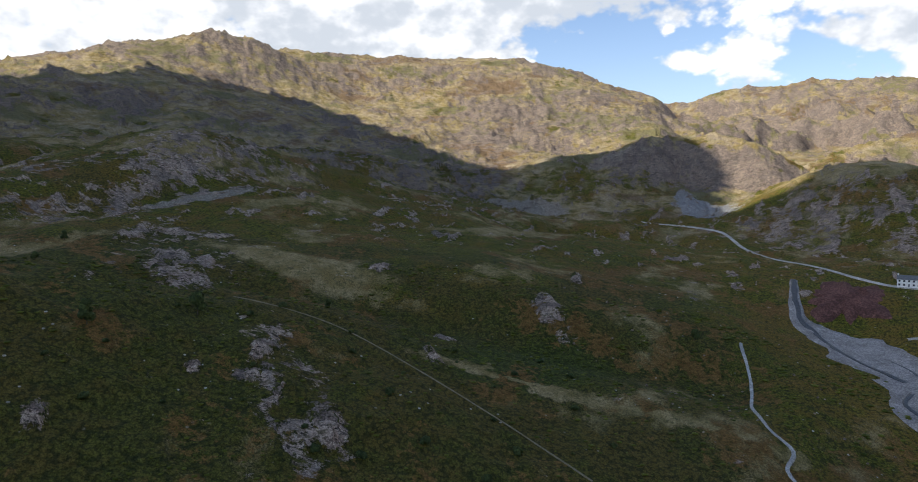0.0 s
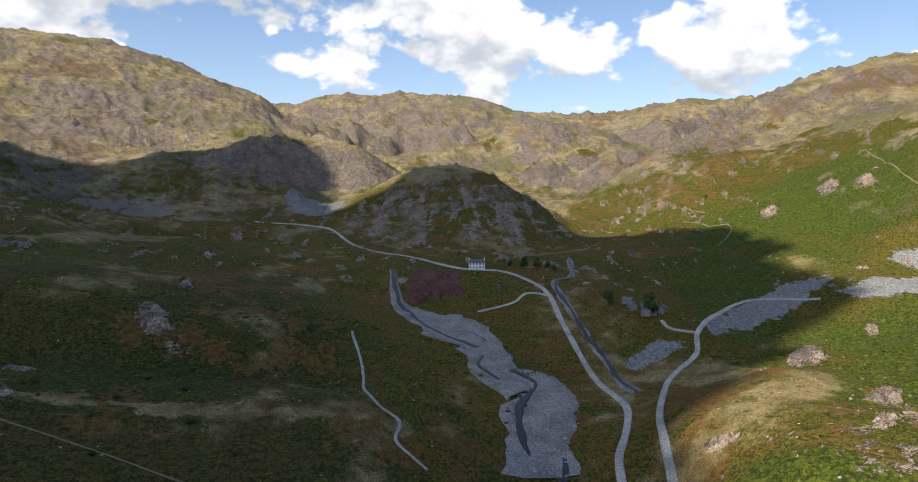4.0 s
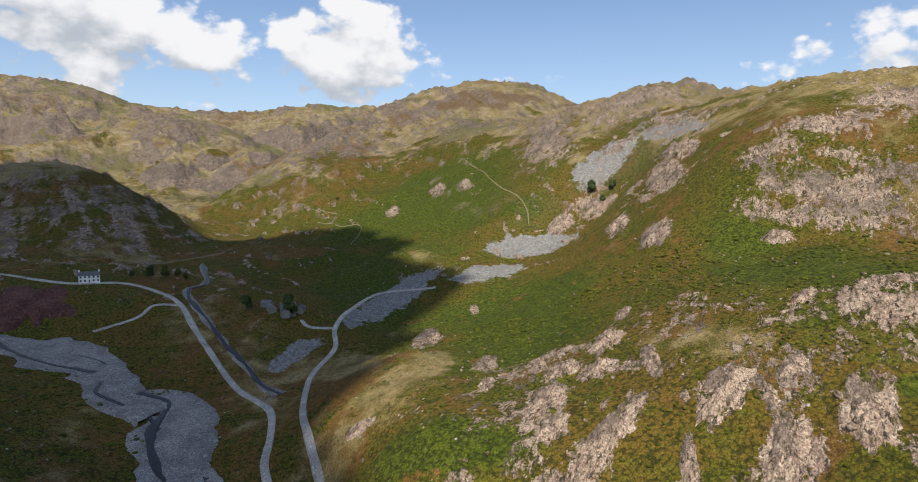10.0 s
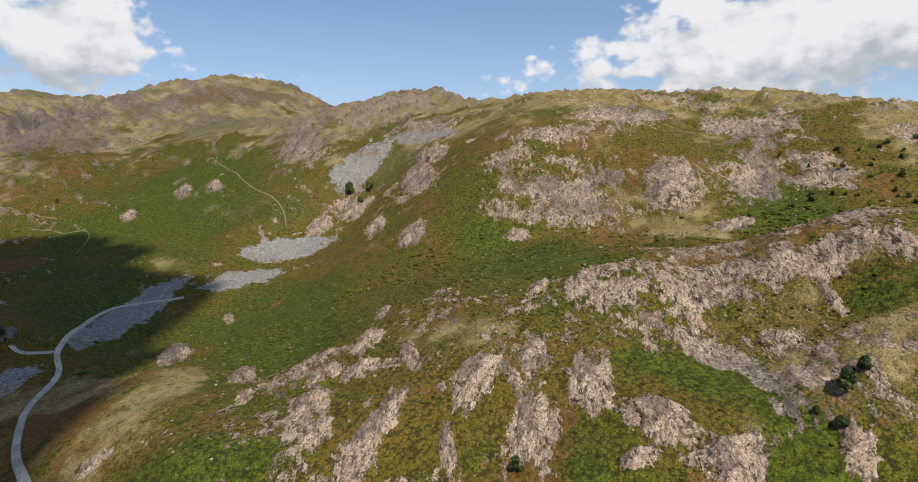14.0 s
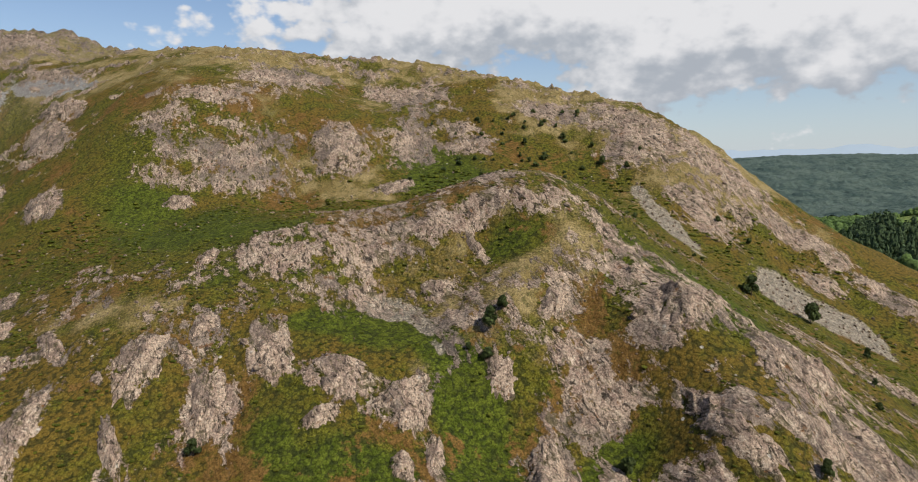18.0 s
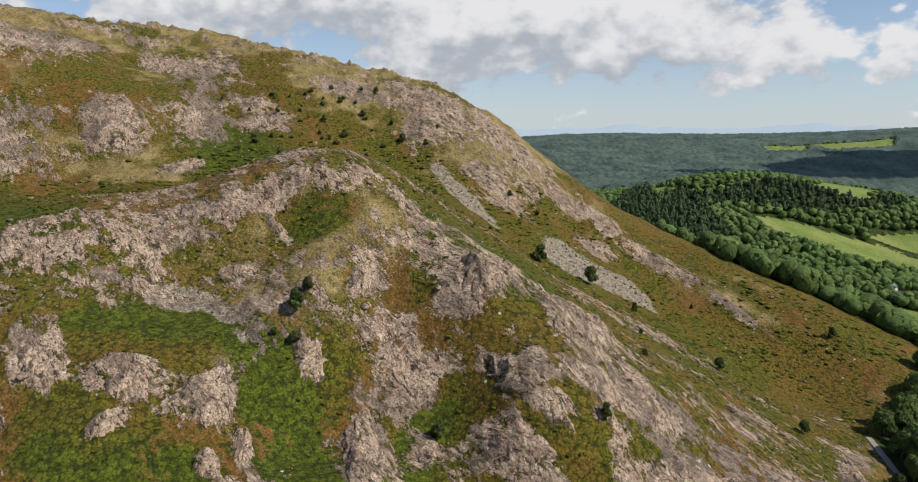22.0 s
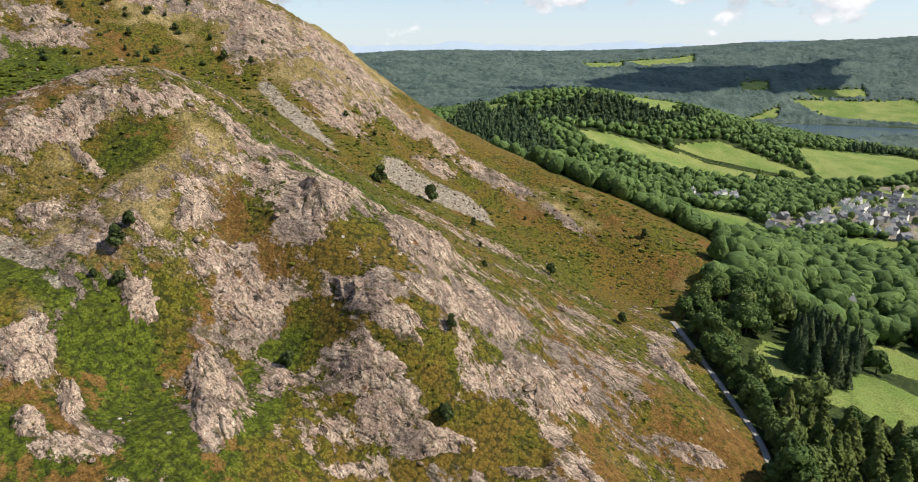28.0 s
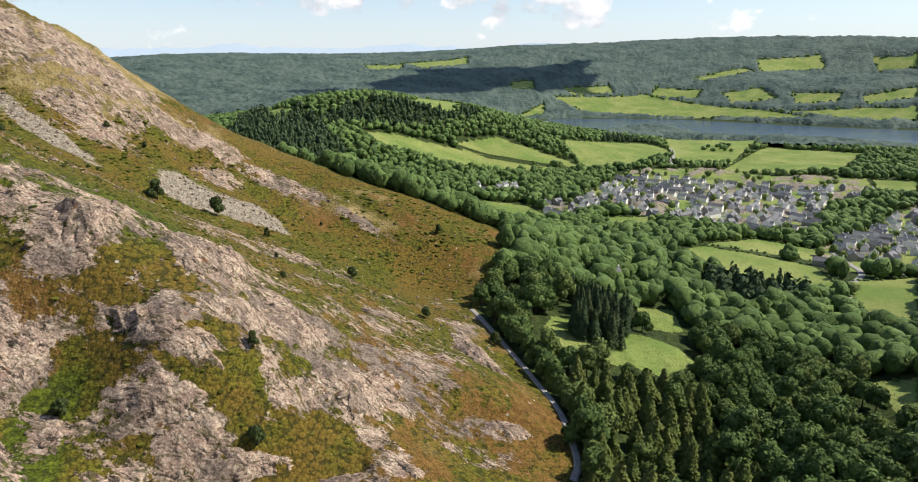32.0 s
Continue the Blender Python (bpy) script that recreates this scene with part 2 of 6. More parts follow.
    slate = n.mix(n.math("MULTIPLY", n.band(stones, 0.35, 0.65), 0.65), slate, (0.08, 0.075, 0.07))
    shale = n.mix(n.band(mid, 0.35, 0.65), (0.215, 0.212, 0.205), (0.350, 0.345, 0.330))
    shale = n.mix(n.math("MULTIPLY", n.band(stones, 0.35, 0.65), 0.6), shale, (0.09, 0.09, 0.09))
    slate = n.mix(n.attr("tip"), slate, shale)
    edge = n.math("ADD", scree, n.math("MULTIPLY", n.math("SUBTRACT", mid, 0.5), 0.6))
    col = n.mix(n.band(edge, 0.42, 0.58), col, slate)
    stone, relief = rock_look(n)
    # far crags darkened: the shade of their steep faces put into the colour
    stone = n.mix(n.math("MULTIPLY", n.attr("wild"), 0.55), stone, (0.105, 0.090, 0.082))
    edge = n.math("ADD", rock, n.math("MULTIPLY", n.math("SUBTRACT", fine, 0.5), 0.45))
    edge = n.math("ADD", edge, n.math("MULTIPLY", n.math("SUBTRACT", n.noise(3.6, 6, 0.66, (0.55, 1.2, 0.8), 0.4, 31), 0.5), 1.0))
    edge = n.math("ADD", edge, n.math("MULTIPLY", n.math("SUBTRACT", n.noise(13, 4, 0.55, (0.7, 1.2, 1), 0.5, 31), 0.5), 0.9))
    lie = n.nt.nodes.new("ShaderNodeSeparateXYZ")
    n.put(lie.inputs[0], n.nt.nodes.new("ShaderNodeNewGeometry").outputs["Normal"])
    steep = n.math("ADD", lie.outputs["Z"], n.math("MULTIPLY", n.math("SUBTRACT", n.noise(30, 5, 0.65, (1, 1, 0.45)), 0.5), 0.35))
    steep = n.math("MULTIPLY", n.band(steep, 0.82, 0.74), n.attr("wild"))
    bare = n.math("MAXIMUM", n.band(edge, 0.47, 0.55), steep)
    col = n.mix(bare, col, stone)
    speck = n.math("MULTIPLY", n.band(n.cells(6.5)[0], 0.11, 0.06), n.band(n.noise(40, 2), 0.5, 0.6))
    col = n.mix(n.math("MULTIPLY", speck, pale), col, (0.42, 0.39, 0.34))
    tiny = n.math("MULTIPLY_ADD", n.band(n.noise(0.7, 5, 0.85), 0.36, 0.64), 1.05, 0.48)
    grey = n.nt.nodes.new("ShaderNodeCombineColor")
    for k in range(3):
        n.put(grey.inputs[k], tiny)
    col = n.mix(1.0, col, grey.outputs[0], "MULTIPLY")
    n.colour(col)
    soft = n.math("ADD", n.math("MULTIPLY", mid, 0.5), n.math("MULTIPLY", fine, 0.5))
    soft = n.math("SUBTRACT", soft, n.math("MULTIPLY", clump, 0.35))
    hard = n.mix(bare, soft, relief)
    n.bump(hard, 0.9, 1.0)
    broad = n.nt.nodes.new("ShaderNodeBump")
    broad.inputs["Strength"].default_value, broad.inputs["Distance"].default_value = 1.0, 20.0
    n.put(broad.inputs["Height"], n.math("MULTIPLY", n.noise(44, 7, 0.66, (1, 1, 0.6)), n.attr("wild")))
    n.put(n.bsdf.inputs["Normal"].links[0].from_node.inputs["Normal"], broad.outputs[0])
    return n.mat


GROUND = ground_material()


def simple(name, dark, light, size, rough=0.9, bump=0.3, chance=0.0):
    """A mottled material of two colours at two scales, varied from object to object by chance."""
    n = Nodes(name, rough)
    a, b = n.noise(size, 5, 0.6), n.noise(size * 0.17, 4, 0.65)
    col = n.mix(n.band(n.math("ADD", n.math("MULTIPLY", a, 0.6), n.math("MULTIPLY", b, 0.4)), 0.36, 0.64), dark, light)
    if chance:
        col = n.mix(n.math("MULTIPLY", n.chance(), chance), col, tuple(0.45 * v for v in dark))
    n.colour(col)
    n.bump(b, bump, size * 0.2)
    return n.mat


def leaf_material(name, dark, light, warm):
    n = Nodes(name, 0.7)
    col = n.mix(n.island(), dark, light)
    col = n.mix(n.math("MULTIPLY", n.band(n.chance(), 0.45, 1.0), 0.7), col, warm)
    # dark gaps in the foliage: shade put into the colour by noise
    col = n.mix(n.math("MULTIPLY", n.band(n.noise(2.4, 5, 0.75), 0.52, 0.60), 0.6), col, tuple(0.5 * v for v in dark))
    n.colour(col)
    n.bump(n.noise(1.7, 5, 0.75), 1.0, 1.6)
    return n.mat


def stone_material(name="bare_rock"):
    n = Nodes(name, 0.92)
    col, relief = rock_look(n)
    moss = n.band(n.noise(4.5, 6, 0.68), 0.50, 0.60)
    up = n.nt.nodes.new("ShaderNodeSeparateXYZ")
    n.put(up.inputs[0], n.nt.nodes.new("ShaderNodeNewGeometry").outputs["Normal"])
    turf = n.math("MULTIPLY", moss, n.band(up.outputs["Z"], 0.55, 0.8))
    n.colour(n.mix(turf, col, n.mix(n.band(n.noise(1.5), 0.45, 0.6), (0.10, 0.105, 0.03), (0.17, 0.09, 0.035))))
    n.bump(relief, 1.0, 1.1)
    return n.mat


def water_material():
    n = Nodes("lake_water", 0.18)
    n.colour(n.mix(n.band(n.noise(300, 3), 0.4, 0.6), (0.045, 0.075, 0.120), (0.07, 0.105, 0.150)))
    n.bsdf.inputs["Specular IOR Level"].default_value = 0.5
    n.bump(n.noise(2.5, 4, 0.6, (1, 2.2, 1)), 0.25, 0.3)
    return n.mat


def gravel_material(name, dark, light, stone):
    n = Nodes(name, 0.95)
    d, tint = n.cells(stone)
    a = n.noise(12, 5, 0.6)
    col = n.mix(n.band(a, 0.36, 0.64), dark, light)
    col = n.mix(n.math("MULTIPLY", n.band(d, 0.3, 0.7), 0.55), col, tuple(0.35 * v for v in dark))
    col = n.mix(n.math("MULTIPLY", n.band(n.noise(stone * 3, 4, 0.7), 0.55, 0.68), 0.6), col, tuple(min(1, 1.5 * v) for v in light))
    n.colour(col)
    n.bump(d, 0.7, stone * 0.4)
    return n.mat


ROCK = stone_material()
LEAF = leaf_material("broad_leaves", (0.072, 0.122, 0.034), (0.145, 0.222, 0.064), (0.175, 0.222, 0.062))
NEEDLE = leaf_material("conifer_needles", (0.042, 0.072, 0.034), (0.088, 0.132, 0.058), (0.105, 0.135, 0.055))
# far woods: distance haze put into the colour, paler and bluer than leaves
HAZED_WOOD = simple("hazed_wood_canopy", (0.042, 0.070, 0.062), (0.105, 0.142, 0.118), 90.0, 0.8, 0.6)
LARCH = leaf_material("larch_needles", (0.090, 0.125, 0.030), (0.165, 0.210, 0.055), (0.19, 0.21, 0.06))
FROND = leaf_material("bracken_fronds", (0.064, 0.080, 0.009), (0.140, 0.150, 0.018), (0.140, 0.112, 0.022))
THORN = leaf_material("thorn_leaves", (0.045, 0.066, 0.022), (0.092, 0.122, 0.040), (0.105, 0.13, 0.042))
BARK = simple("bark", (0.05, 0.04, 0.03), (0.13, 0.10, 0.075), 0.8)
WATER = water_material()
BED = gravel_material("beck_gravel", (0.24, 0.225, 0.21), (0.37, 0.35, 0.325), 0.8)
ROAD = gravel_material("stony_track", (0.40, 0.38, 0.34), (0.58, 0.55, 0.50), 0.5)
LANE = simple("lane_tarmac", (0.22, 0.21, 0.20), (0.32, 0.31, 0.29), 3.0)
TROD = simple("trodden_earth", (0.16, 0.135, 0.08), (0.26, 0.22, 0.15), 2.0)
RED = gravel_material("red_spoil", (0.105, 0.052, 0.042), (0.175, 0.085, 0.068), 1.2)
RENDERED = simple("white_render", (0.74, 0.73, 0.70), (0.84, 0.83, 0.80), 2.0, 0.85, 0.1)
MASONRY = simple("grey_stone_walling", (0.20, 0.195, 0.185), (0.36, 0.345, 0.32), 0.9, 0.9, 0.6, 0.4)
SLATE = simple("roof_slate", (0.14, 0.145, 0.155), (0.25, 0.255, 0.27), 0.8, 0.6, 0.4, 0.5)
PANE = simple("window_glass", (0.02, 0.025, 0.03), (0.05, 0.055, 0.06), 0.6, 0.15, 0.0)
PAINT = simple("white_paint", (0.74, 0.74, 0.73), (0.80, 0.80, 0.79), 1.0, 0.35, 0.0)
TYRE = simple("rubber", (0.02, 0.02, 0.02), (0.035, 0.035, 0.035), 0.3, 0.9, 0.1)
VAPOUR = simple("cloud_vapour", (0.80, 0.81, 0.83), (0.88, 0.88, 0.89), 120.0, 1.0, 0.0)
THIN = simple("thin_cloud_vapour", (0.80, 0.81, 0.83), (0.88, 0.88, 0.89), 120.0, 1.0, 0.0)
THIN.node_tree.nodes["Principled BSDF"].inputs["Alpha"].default_value = 0.79
WET = simple("wet_stones", (0.035, 0.038, 0.040), (0.07, 0.072, 0.072), 1.2, 0.35)
VAPOUR.node_tree.nodes["Principled BSDF"].inputs["Alpha"].default_value = 0.97
# the lie of the land: crests, shelves, foots of slopes and floors in plan (x, y, height), metres above the sea
LAND = {}
LAND["old_man_ridge"] = [(-988, 1321, 494), (-969, 1397, 527), (-931, 1541, 576), (-869, 1690, 633), (-782, 1841, 684), (-683, 1933, 725), (-618, 2059, 711), (-575, 2175, 727), (-444, 2308, 751), (-337, 2427, 751), (-33, 2550, 778), (177, 2594, 774), (355, 2525, 725), (440, 2308, 676), (534, 2134, 583), (613, 2009, 531), (661, 1834, 446)]
LAND["swirl_ridge"] = [(908, 3380, 600), (1388, 3300, 620), (1990, 2900, 600), (2400, 2300, 560), (2600, 1700, 560)]
LAND["bracken_hill_crest"] = [(681, 733, 238), (749, 736, 271), (826, 727, 301), (969, 708, 365), (1113, 672, 424), (1256, 619, 481), (1402, 533, 510), (1385, 429, 487), (1307, 337, 439), (1271, 275, 393)]
LAND["fell_crest"] = [(910, 305, 353), (854, 211, 372), (849, 138, 383), (837, 74, 386), (790, 13, 364), (750, -27, 360), (681, -112, 356), (612, -186, 342), (572, -240, 339), (602, -100, 344), (565, -170, 335), (530, -210, 331), (491, -247, 325), (424, -301, 309), (364, -328, 289), (339, -333, 275), (315, -338, 260), (290, -344, 241), (263, -353, 219), (236, -362, 200), (207, -371, 184), (181, -373, 173), (154, -369, 164), (108, -370, 151), (67, -366, 137)]
LAND["near_spur_crest"] = [(262, -11, 206), (261, -24, 208), (262, -56, 217), (255, -94, 222), (265, -42, 215), (259, -69, 218), (248, -102, 225), (238, -119, 231), (223, -138, 237), (209, -152, 233), (197, -161, 224), (161, -175, 205), (137, -178, 194), (113, -175, 179), (88, -185, 161), (58, -181, 139), (35, -183, 127)]
LAND["bench"] = [(313, 106, 164), (346, 50, 197), (375, 19, 211), (385, -15, 214), (372, -79, 219), (346, -130, 224), (372, -46, 227), (360, -106, 225), (329, -146, 227), (299, -186, 242), (271, -205, 236), (248, -225, 220), (224, -243, 201), (207, -260, 184), (188, -277, 174), (169, -292, 162), (142, -303, 151), (114, -320, 135), (85, -334, 126)]
LAND["crag_face"] = [(430, -1, 233), (480, -18, 278), (461, -57, 269), (417, -105, 245), (442, -128, 275), (416, -88, 234), (520, -19, 304), (507, -186, 308), (407, -167, 256), (410, -230, 282), (363, -249, 260), (308, -255, 230), (296, -298, 241), (268, -290, 217), (236, -304, 196), (235, -324, 189), (196, -331, 170), (160, -339, 153)]
LAND["hill_slope"] = [(646, 472, 214), (775, 566, 286), (564, 175, 201), (519, 281, 187), (495, 216, 180), (446, 267, 170), (438, 169, 165), (343, 205, 152), (453, 330, 174), (916, 590, 331), (798, 515, 286), (697, 451, 246), (995, 535, 356), (881, 474, 314), (748, 404, 261), (669, 361, 227), (908, 394, 346), (816, 355, 305), (715, 312, 260), (632, 276, 223), (797, 267, 314), (692, 232, 273), (621, 209, 241), (742, 162, 319), (674, 148, 279), (628, 125, 244), (657, 64, 310), (557, 54, 268), (478, 46, 239), (232, -10, 196)]
LAND["hill_slope_on"] = [(244, 23, 190), (321, 77, 182), (213, 30, 177), (227, 77, 169), (303, 166, 164), (202, 100, 164), (224, 148, 148)]
LAND["spur_face"] = [(188, 30, 163), (189, 65, 159), (195, -9, 174), (210, -46, 191), (176, -39, 177), (221, -93, 200), (175, -75, 180), (227, -104, 215), (144, -87, 161), (191, -74, 189), (171, -130, 193), (140, -129, 175), (126, -117, 161), (214, -120, 211), (175, -117, 197), (139, -129, 171), (136, -85, 164), (99, -107, 143), (70, -153, 150), (48, -144, 140), (137, -56, 161), (38, -201, 135), (206, -119, 212), (108, -134, 176), (152, -148, 202), (101, -119, 148), (62, -139, 140)]
LAND["valley_floor"] = [(188, 208, 121), (249, 398, 159), (275, 511, 191), (324, 444, 185), (323, 382, 173), (301, 307, 151), (263, 231, 136), (207, 176, 124), (225, 288, 143), (455, 464, 191), (364, 297, 168), (295, 223, 144), (212, 154, 129)]
LAND["valley_head"] = [(203, 805, 211), (297, 797, 214), (304, 740, 211), (289, 616, 197), (640, 690, 212), (537, 509, 200), (444, 515, 189), (304, 563, 193), (221, 872, 210), (115, 993, 225)]
LAND["dark_mound"] = [(323, 732, 218), (388, 745, 252), (441, 738, 280), (487, 721, 288), (533, 700, 275), (562, 651, 240), (560, 571, 204), (378, 636, 212), (431, 589, 218), (444, 653, 251)]
LAND["mound_back"] = [(506, 863, 274), (583, 825, 272), (620, 775, 250)]
LAND["copper_crag"] = [(188, 1185, 321), (263, 1202, 334), (390, 1209, 357), (478, 1187, 357), (501, 1145, 340), (328, 1029, 252), (435, 1000, 261), (214, 997, 245), (363, 932, 236), (476, 969, 252), (611, 1125, 313), (693, 1158, 340), (799, 1149, 366), (1023, 1294, 422), (1192, 1281, 447), (1256, 1146, 406), (1170, 939, 340), (859, 908, 286), (811, 991, 298)]
LAND["far_basin"] = [(680, 1881, 438), (930, 1883, 414), (1178, 1858, 456), (1582, 1670, 492), (1649, 1300, 489), (844, 1758, 407), (642, 1735, 420)]
LAND["old_man_slope"] = [(-573, 819, 318), (-530, 1021, 344), (-433, 1279, 402), (-180, 1136, 335), (-78, 1147, 315), (83, 1197, 296), (40, 1700, 454), (-303, 1926, 549), (-575, 1706, 559), (-688, 1333, 479), (-771, 1108, 430), (214, 1333, 326), (342, 1358, 352), (382, 1861, 490), (483, 1630, 446)]
LAND["dark_knoll"] = [(-367, 474, 263), (-351, 499, 266), (-339, 555, 283), (-314, 603, 300), (-261, 649, 314), (-215, 687, 301), (-179, 718, 292), (-125, 790, 280), (-57, 848, 259), (46, 899, 240), (-272, 443, 243), (-222, 514, 251), (-170, 575, 259)]
LAND["green_shoulder"] = [(-249, 351, 218), (-228, 400, 225), (-159, 537, 244), (-97, 612, 246), (3, 640, 231), (59, 607, 215), (130, 627, 211), (213, 614, 201), (242, 549, 191), (-82, 513, 218), (-179, 413, 217), (-120, 403, 212), (-29, 369, 193), (30, 429, 200), (92, 440, 190), (142, 406, 180), (167, 353, 165)]
LAND["near_shoulder"] = [(-182, 238, 222), (-174, 245, 220), (-155, 271, 216), (-138, 286, 207), (-103, 298, 201), (-60, 304, 189), (-4, 300, 173), (60, 284, 158), (108, 269, 152), (137, 250, 144), (41, 348, 177), (102, 335, 167)]
LAND["near_flank"] = [(-121, 166, 174), (-140, 195, 193), (-82, 183, 166), (-99, 224, 184), (-33, 202, 156), (-39, 237, 171), (26, 220, 148), (94, 232, 142)]
LAND["beck_wood"] = [(-13, -297, 112), (-42, -216, 106), (-114, -256, 100), (6, -376, 112), (-80, -377, 96), (-160, -379, 88), (36, -238, 124), (69, -324, 126)]
LAND["village_plain"] = [(-141, -586, 80), (-215, -609, 72), (66, -578, 92), (21, -862, 68), (-170, -891, 62), (-310, -1009, 60), (31, -1172, 62), (-310, -1388, 56), (-414, -1085, 58), (-399, -795, 60), (242, -777, 84), (346, -755, 92), (131, -802, 72)]
LAND["wood_hill"] = [(557, -890, 141), (538, -1050, 164), (464, -1139, 178), (376, -1223, 170), (249, -1357, 138), (364, -985, 129), (460, -1021, 148), (413, -796, 130), (230, -1085, 85), (156, -1886, 52)]
LAND["lake_shore"] = [(209, -2069, 47), (-115, -2052, 47), (-256, -1828, 47), (-535, -1801, 47), (-707, -1674, 47), (271, -2269, 47), (-133, -2408, 47), (-505, -2323, 48), (-904, -2164, 48), (-825, -1599, 46)]
LAND["lake_bed"] = [(69, -2313, 36), (-224, -2299, 36), (-478, -2190, 36), (-698, -2095, 36), (-841, -2003, 36), (-994, -1939, 36)]
LAND["far_woods"] = [(790, -1392, 127), (1298, -1776, 171), (1044, -2049, 161), (838, -2355, 170), (323, -2681, 161), (-143, -2696, 94), (-598, -2838, 158), (-977, -2730, 184), (1834, -2246, 256), (1566, -2559, 267), (1124, -2782, 250), (800, -3098, 261), (470, -3367, 300), (124, -3498, 311), (-400, -3578, 330), (-722, -3527, 326), (-1083, -3433, 314), (-1334, -3344, 305), (-1536, -3145, 295), (502, -1936, 124), (-414, -3173, 224)]
LAND["near_ground"] = [(60, -60, 124), (100, 60, 122), (-60, -130, 120), (20, 40, 122), (-70, 100, 146), (-130, 20, 155), (-180, -150, 185), (-10, 150, 138), (-250, 100, 225), (0, -140, 118), (160, 68, 127), (110, -18, 126), (59, -105, 125)]
LAND["behind"] = [(-250, -300, 150), (-450, -180, 220), (-500, 90, 260), (-540, 300, 280), (-1280, -1530, 220), (-1900, -340, 340), (-1700, 1000, 520), (900, -270, 300), (1200, 20, 320), (1080, 180, 320), (450, -536, 120), (700, -900, 100), (300, -650, 90), (1900, 500, 400), (-900, 2900, 520), (300, 3200, 560), (-1600, 2000, 450), (2800, 3600, 560), (3300, 1800, 400), (4000, 0, 260), (2500, -600, 140), (1500, -1100, 90), (3300, -2600, 190), (-4000, -2500, 220), (-4300, 1500, 330), (-2000, -4200, 180), (500, -4600, 250), (-600, -1500, 60), (-1100, -3000, 120), (0, 4700, 450)]
LAND["behind_on"] = [(3000, -3700, 200)]


# ---- ground cover in plan: x, y, half length, half width, angle ----
SLOPE_OUTCROPS = [(210, -36, 18.2, 8.2, 174), (206, 36, 20.4, 7.4, 154), (229, 65, 18.9, 9.2, -178), (209, 57, 9.6, 6.2, 174), (258, 67, 11.6, 8.8, 170), (251, 50, 9.8, 7.9, 70), (278, 53, 12.7, 9.2, 16), (248, 30, 14.7, 3.3, -165), (305, 120, 26.4, 5.9, -165), (252, 98, 13.3, 3.0, -170), (271, 81, 12.8, 4.3, 18), (228, -17, 6.3, 4.9, 151), (219, 5, 13.8, 7.3, 170), (197, -15, 14.2, 7.4, 178), (218, -9, 7.2, 2.7, -151), (197, 12, 11.3, 2.5, -168), (187, -52, 11.7, 9.4, -152), (175, -68, 10.9, 3.8, 105), (175, -42, 8.7, 3.9, -95)]
HIGH_OUTCROPS = [(274, -23, 6.4, 4.8, -21), (448, 52, 21.3, 11.6, 13), (516, 90, 29.3, 9.7, 14), (319, 52, 13.6, 4.4, -174), (361, 182, 37.8, 9.6, 23), (433, 179, 12.7, 4.0, -152), (723, 348, 17.6, 9.6, 40), (673, 385, 12.3, 9.6, 33), (714, 308, 17.1, 7.4, -127), (412, -20, 10.6, 6.0, -112), (566, 60, 55.2, 12.6, -163), (604, 53, 37.9, 8.4, -152), (375, -140, 14.5, 8.3, -87), (226, 147, 8.6, 3.3, 84), (425, -122, 24.5, 18.5, -162), (602, 158, 15.1, 11.8, 140), (618, 130, 22.3, 15.6, 52)]
SPUR_OUTCROPS = [(211, -35, 17.4, 8.3, 175), (189, -54, 11.0, 9.2, -172), (170, -67, 9.7, 8.4, 106), (199, -14, 14.3, 6.7, 172), (221, 2, 12.1, 7.8, 180), (123, -138, 13.4, 4.4, 174), (107, -139, 11.0, 3.3, -150), (128, -172, 16.7, 8.0, 138), (103, -160, 16.6, 9.3, -113), (93, -173, 13.7, 8.4, -104), (144, -99, 10.0, 5.7, 144), (168, -100, 6.1, 4.7, 153), (216, -98, 7.7, 4.5, -135), (220, -118, 9.8, 2.2, -173)]
LOW_OUTCROPS = [(109, -125, 16.3, 3.6, -148), (111, -137, 16.5, 4.0, -169), (127, -185, 23.6, 15.4, 128), (100, -176, 14.7, 12.0, 148), (72, -170, 22.3, 11.1, -121), (135, -96, 19.6, 6.9, 141), (87, -128, 14.6, 3.3, -146), (48, -243, 29.4, 10.0, 129), (28, -193, 10.0, 3.7, -167), (170, -67, 7.2, 6.6, -89), (170, -98, 7.1, 5.4, 164), (63, -139, 8.9, 2.0, -148), (48, -148, 4.9, 3.4, 166), (156, -70, 8.3, 3.1, 153), (154, -59, 4.6, 4.1, -161), (151, -160, 16.8, 10.6, 101), (181, -128, 10.2, 4.3, 114)]
WEST_OUTCROPS = [(58, 377, 27.8, 10.2, 107), (85, 437, 24.8, 5.5, -102), (-211, 424, 34.7, 10.7, -86), (-161, 369, 47.0, 18.8, 127), (-45, 223, 16.7, 7.2, 134), (-65, 230, 8.8, 2.5, -100), (-4, 342, 12.7, 6.7, 120), (-77, 257, 15.7, 5.7, -103), (-47, 409, 14.1, 8.3, 74), (-97, 235, 4.4, 4.0, 107), (-125, 187, 7.9, 3.9, 106), (-77, 241, 11.0, 3.8, 102), (-9, 297, 12.1, 4.4, 118)]
OUTCROPS = SLOPE_OUTCROPS + HIGH_OUTCROPS + SPUR_OUTCROPS + LOW_OUTCROPS + WEST_OUTCROPS
